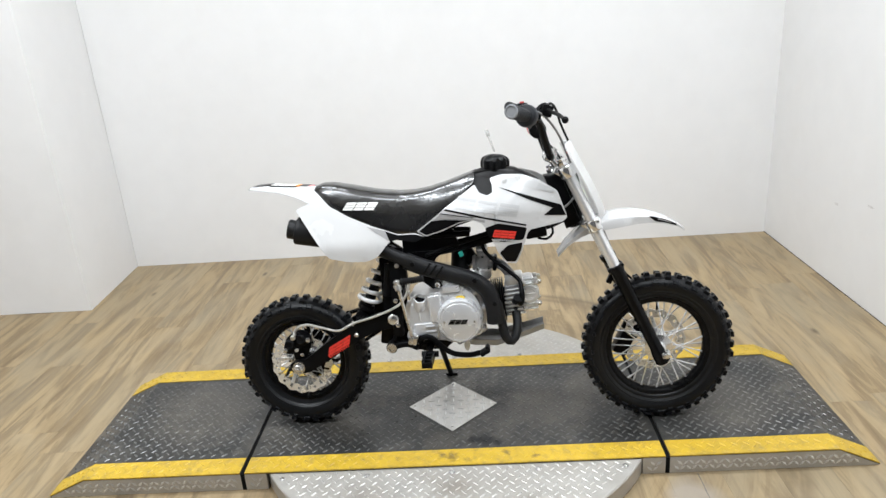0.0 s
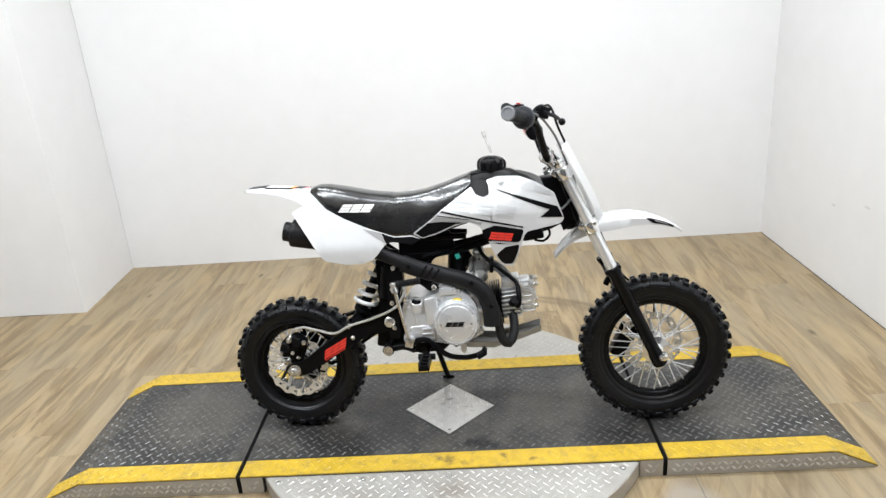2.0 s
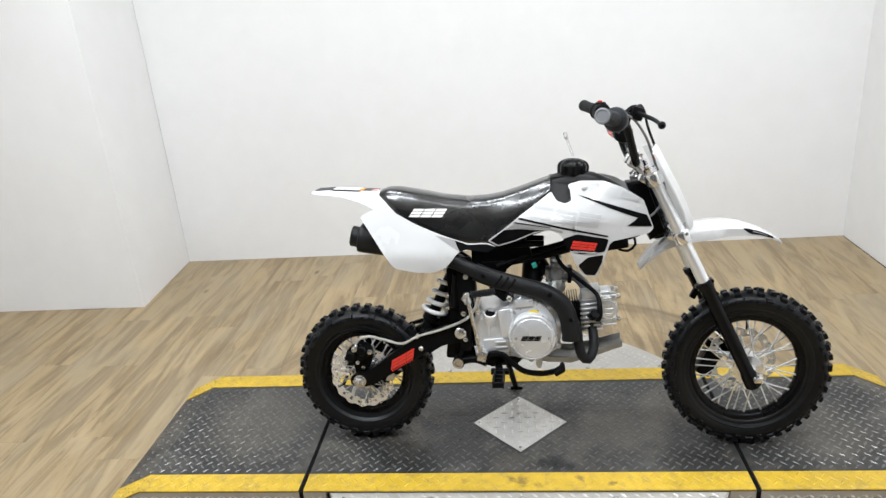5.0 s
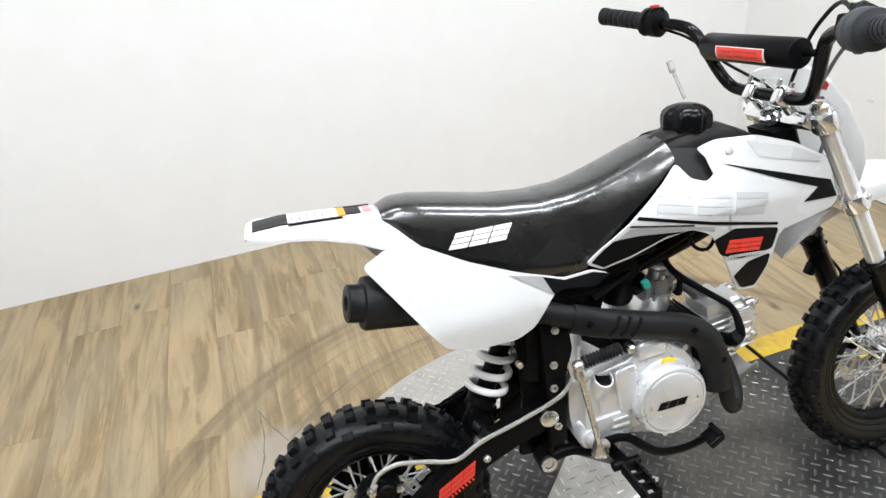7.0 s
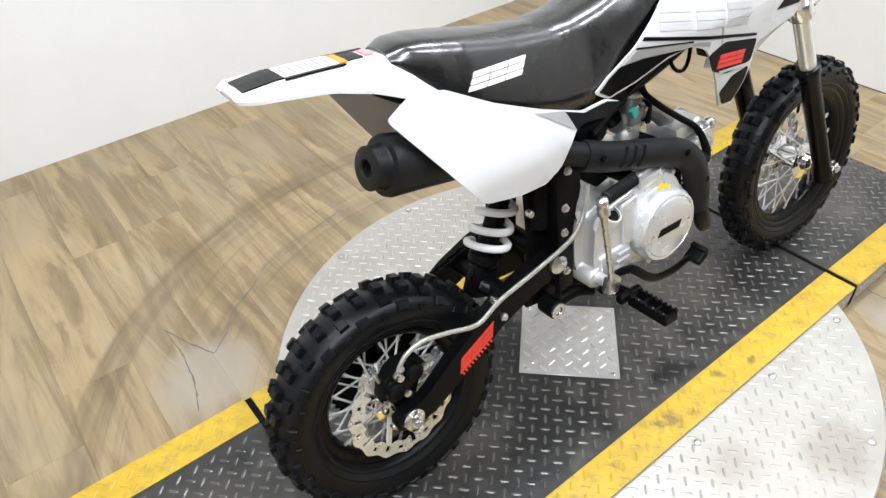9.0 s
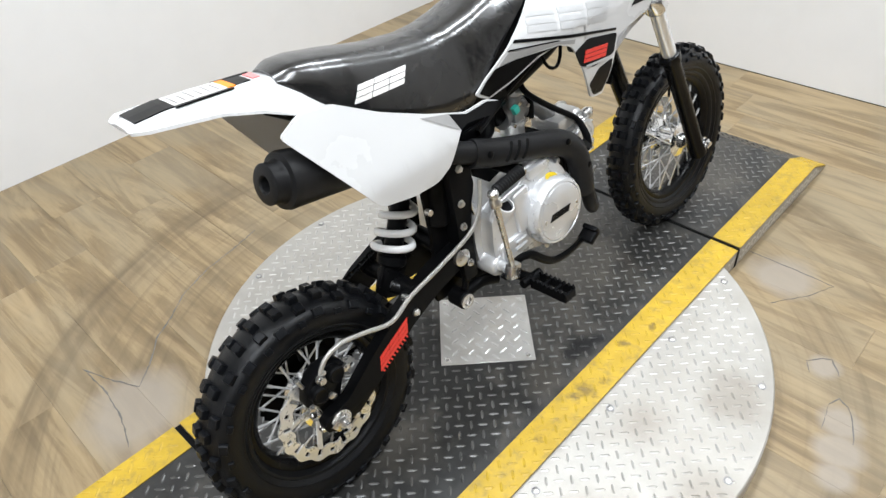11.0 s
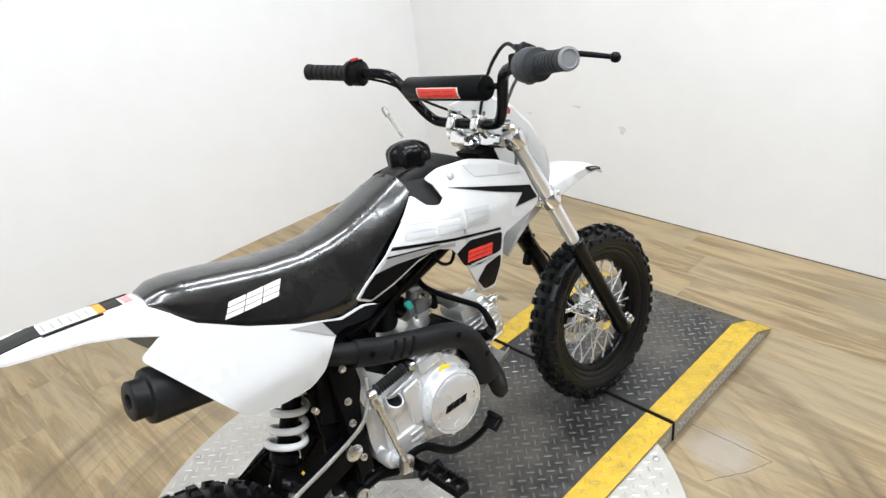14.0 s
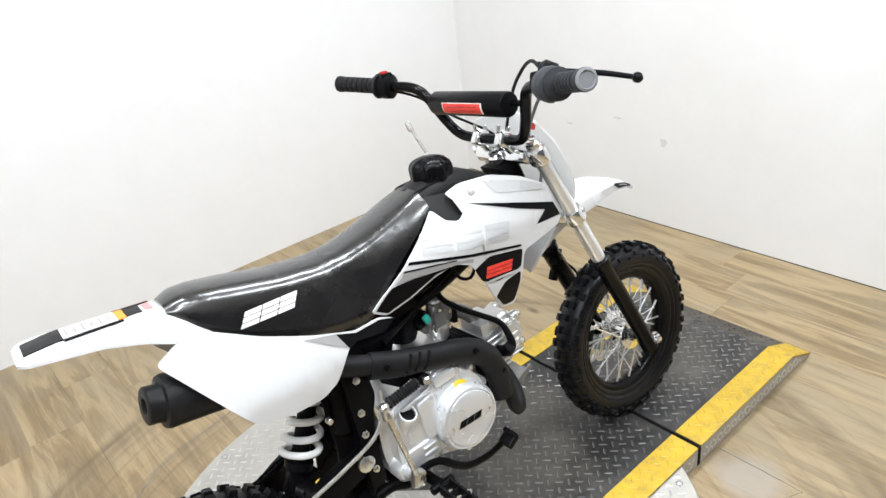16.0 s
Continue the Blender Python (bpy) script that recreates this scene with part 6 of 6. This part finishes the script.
# handlebar
HB = [(0.134, -0.370, 0.940), (0.158, -0.30, 0.931), (0.176, -0.247, 0.924), (0.196, -0.192, 0.917), (0.205, -0.166, 0.907), (0.212, -0.151, 0.890), (0.226, -0.126, 0.845), (0.234, -0.108, 0.820), (0.240, -0.088, 0.806), (0.243, -0.05, 0.802), (0.243, 0.0, 0.802)]
HB = HB + [(x, -y, z) for x, y, z in reversed(HB[:-1])]
bar = part("handlebar", tube(HB, 0.0105, 14), M["black"], B, "black steel handlebar")
part("crossbar", rod((0.213, -0.146, 0.883), (0.213, 0.146, 0.883), 0.006), M["black"], bar)
pad = part("bar_pad", lathe([(0.008, 0.0), (0.022, 0.001), (0.0235, 0.004), (0.0235, 0.223), (0.022, 0.226), (0.008, 0.227)], basis((0.206, -0.1135, 0.882), (0.206, 0.1, 0.882)), 28), M["plastic"], bar, "black foam bar pad with a red mark")


def pad_point(y, a, lift=0.0012):
    r = 0.0235 + lift
    return (0.206 - r * math.cos(a), y, 0.882 + r * math.sin(a))


def pad_patch(name, y0, y1, a0, a1, material, lift):
    bm = bmesh.new()
    rows = [[bm.verts.new(pad_point(y, a0 + (a1 - a0) * k / 6, lift)) for y in (y0, y1)] for k in range(7)]
    low = [[bm.verts.new(pad_point(y, a0 + (a1 - a0) * k / 6, lift - 0.0018)) for y in (y0, y1)] for k in range(7)]
    for i in range(6):
        bm.faces.new((rows[i][0], rows[i][1], rows[i + 1][1], rows[i + 1][0]))
        for c in (0, 1):
            bm.faces.new((rows[i][c], rows[i + 1][c], low[i + 1][c], low[i][c]))
    for i in (0, 6):
        bm.faces.new((rows[i][0], rows[i][1], low[i][1], low[i][0]))
    return part(name, bm, material, pad, smooth=60)


pad_patch("mark_border", -0.060, 0.062, -0.62, 0.30, M["label"], 0.0010)
pad_patch("red_mark", -0.057, 0.059, -0.56, 0.24, M["red"], 0.0016)
for y0, y1, a0, a1 in ((-0.045, -0.018, -0.04, 0.06), (-0.045, -0.018, -0.36, -0.26), (-0.012, 0.014, -0.04, 0.06), (-0.012, 0.014, -0.36, -0.26), (0.02, 0.046, -0.08, 0.02), (0.02, 0.032, -0.46, -0.32)):
    pad_patch("mark_slot", y0, y1, a0, a1, M["kill"], 0.0021)
for s in (-1, 1):
    y = s * 0.036
    bm = bmesh.new()
    add_rod(bm, at_fork(0.768, y, -0.012), (0.241, y, 0.802), 0.012, 14)
    add_box(bm, (0.242, y, 0.803), (0.034, 0.024, 0.034), (0, 26, 0), 0.009, 3)
    riser = part("bar_clamp", bm, M["chrome"], yoke, "polished handlebar clamp")
    for dx in (-0.012, 0.012):
        part("clamp_screw", rod((0.244 + dx, y, 0.818 - dx * 0.4), (0.248 + dx, y, 0.828 - dx * 0.4), 0.004, 8), M["steel"], riser)


def grip(y0, y1, material, label):
    L2 = abs(y1 - y0)
    prof = [(0.0135, -0.001), (0.0175, 0.0), (0.0178, 0.006)]
    n = 7
    for i in range(n):
        h = 0.010 + (L2 - 0.02) * i / n
        prof += [(0.0165, h), (0.0168, h + 0.0045), (0.0165, h + 0.009), (0.0146, h + 0.0095), (0.0146, h + 0.0122)]
    prof += [(0.0175, L2 - 0.008), (0.026, L2 - 0.006), (0.027, L2 - 0.003), (0.025, L2)]
    a = Vector((0.134, y0, 0.940))
    b = Vector((0.174, y1, 0.9245))
    return part("grip", lathe(prof, basis(a, b), 24), material, bar, label)


grip(-0.371, -0.268, M["grip_mid"], "black ribbed throttle grip with a grey end")
grip(0.374, 0.254, M["grip_black"], "black rubber left grip")
part("grip_end", lathe([(0.0, 0), (0.0172, 0.0), (0.0172, 0.003), (0.0135, 0.0045), (0.012, 0.002), (0.0, 0.002)], basis((0.134, -0.371, 0.940), (0.094, -0.475, 0.9555)), 24), M["grip_end"], bar, "pale grey rubber grip end")
bm = bmesh.new()
add_lathe(bm, [(0.018, -0.004), (0.027, 0.0), (0.0285, 0.004), (0.0285, 0.012), (0.026, 0.016), (0.026, 0.026), (0.020, 0.030)], basis((0.170, -0.266, 0.926), (0.190, -0.205, 0.918)), 28)
add_box(bm, (0.186, -0.242, 0.934), (0.024, 0.024, 0.016), (0, 0, 18), 0.004)
add_rod(bm, (0.176, -0.256, 0.898), (0.181, -0.240, 0.896), 0.004, 8)
part("throttle_housing", bm, M["grip"], bar, "grey twist throttle housing")
bm = bmesh.new()
add_box(bm, (0.193, -0.214, 0.928), (0.036, 0.022, 0.026), (0, 15, 18), 0.006)
add_tube(bm, [(0.198, -0.212, 0.930), (0.208, -0.206, 0.942), (0.222, -0.204, 0.948), (0.234, -0.210, 0.938)], 0.007, 10)
add_rod(bm, (0.216, -0.202, 0.946), (0.228, -0.178, 0.946), 0.0055, 10)
add_box(bm, (0.224, -0.204, 0.934), (0.030, 0.028, 0.030), (0, 20, 18), 0.005)
part("lever_perch", bm, M["plastic"], bar, "black brake lever perch")
bm = bmesh.new()
add_tube(bm, [(0.222, -0.208, 0.936), (0.238, -0.245, 0.930), (0.250, -0.30, 0.924), (0.258, -0.356, 0.915)], lambda t: 0.0058 - 0.0016 * t, 10, flat=0.8)
add_lathe(bm, [(0.004, -0.008), (0.008, -0.004), (0.0085, 0.0), (0.008, 0.004), (0.004, 0.008)], basis((0.259, -0.360, 0.914), (0.262, -0.45, 0.90)), 14)
part("brake_lever", bm, M["plastic"], bar, "black brake lever with a ball end")
bm = bmesh.new()
add_lathe(bm, [(0.020, 0.0), (0.026, 0.003), (0.026, 0.022), (0.020, 0.026)], basis((0.174, 0.254, 0.9245), (0.193, 0.2, 0.918)), 24)
add_box(bm, (0.178, 0.242, 0.944), (0.026, 0.022, 0.016), (0, 0, -18), 0.004)
part("kill_switch_housing", bm, M["plastic"], bar, "black kill switch housing")
part("kill_button", box((0.174, 0.242, 0.9535), (0.014, 0.014, 0.006), (0, 0, 0), 0.002), M["kill"], bar, "dull red kill button")

# ---------------------------------------------------------------- floor wear and planks
torn = thing("floor_tear", pose(0, 0, 0), "grey torn seams in the vinyl floor beside the turntable", "floor damage", kind="structure")
rnd = random.Random(11)
for pts, wide in (([(-0.666, 0.678), (-0.638, 0.599), (-0.602, 0.526), (-0.572, 0.552), (-0.543, 0.580), (-0.500, 0.635), (-0.438, 0.674), (-0.378, 0.724), (-0.271, 0.768), (-0.183, 0.785), (-0.09, 0.808)], 0.0032),
                  ([(-0.666, 0.678), (-0.660, 0.566), (-0.672, 0.472), (-0.698, 0.389)], 0.0032),
                  ([(0.694, -0.309), (0.695, -0.418), (0.692, -0.520)], 0.0022),
                  ([(0.692, -0.520), (0.655, -0.503), (0.623, -0.487), (0.552, -0.435)], 0.0014),
                  ([(0.543, -0.431), (0.556, -0.438)], 0.0032),
                  ([(0.421, -0.565), (0.447, -0.587), (0.458, -0.605), (0.419, -0.634)], 0.0026),
                  ([(0.421, -0.565), (0.391, -0.583)], 0.0016),
                  ([(0.333, -0.643), (0.360, -0.655), (0.351, -0.676), (0.326, -0.693), (0.265, -0.716)], 0.0026),
                  ([(0.333, -0.643), (0.262, -0.656)], 0.0010)):
    line = []
    for (ax, ay), (bx, by) in zip(pts, pts[1:]):
        n = max(2, int(math.hypot(bx - ax, by - ay) / 0.012))
        line += [Vector((ax + (bx - ax) * k / n, ay + (by - ay) * k / n, 0)) for k in range(n)]
    line.append(Vector((*pts[-1], 0)))
    bm = bmesh.new()
    rows = []
    for i, c in enumerate(line):
        d = (line[min(i + 1, len(line) - 1)] - line[max(i - 1, 0)]).normalized()
        side = Vector((-d.y, d.x, 0))
        k = wide * rnd.uniform(0.25, 1.0) * (0.3 if i in (0, len(line) - 1) else 1)
        c = c + side * rnd.uniform(-0.0015, 0.0015)
        rows.append([bm.verts.new(c + side * k * u + Vector((0, 0, h))) for u, h in ((-1, -0.001), (-0.9, 0.0006), (0.2, 0.0011), (1, -0.001))])
    for a, b in zip(rows, rows[1:]):
        for k in range(3):
            bm.faces.new((a[k], a[k + 1], b[k + 1], b[k]))
    part("torn_edge", bm, M["crack"], torn)

PW, PL = 0.152, 0.914


def plank_data(length):
    bm = bmesh.new()
    add_box(bm, (0, 0, -0.003), (PW - 0.0003, length - 0.0003, 0.006), bevel=0.0002, seg=1)
    me = bpy.data.meshes.new("plank")
    bm.to_mesh(me)
    bm.free()
    me.materials.append(M["wood"])
    return me


full = plank_data(PL)
rnd = random.Random(5)
cols = int((X1 - X0) / PW) + 1
for i in range(cols):
    x = X1 - PW / 2 - i * PW
    y = Y1 - (0.12 + 0.86 * rnd.random()) * PL
    ends = [Y1, y]
    while ends[-1] > Y0:
        ends.append(ends[-1] - PL)
    ends[-1] = Y0
    for a, b in zip(ends, ends[1:]):
        if a - b < 0.03 or (x < -1.9 and (a + b) / 2 > 1.3):
            continue
        ob = new("plank", full if abs(a - b - PL) < 1e-6 else plank_data(a - b))
        ob.parent = floor
        ob.location = (x, (a + b) / 2, 0)
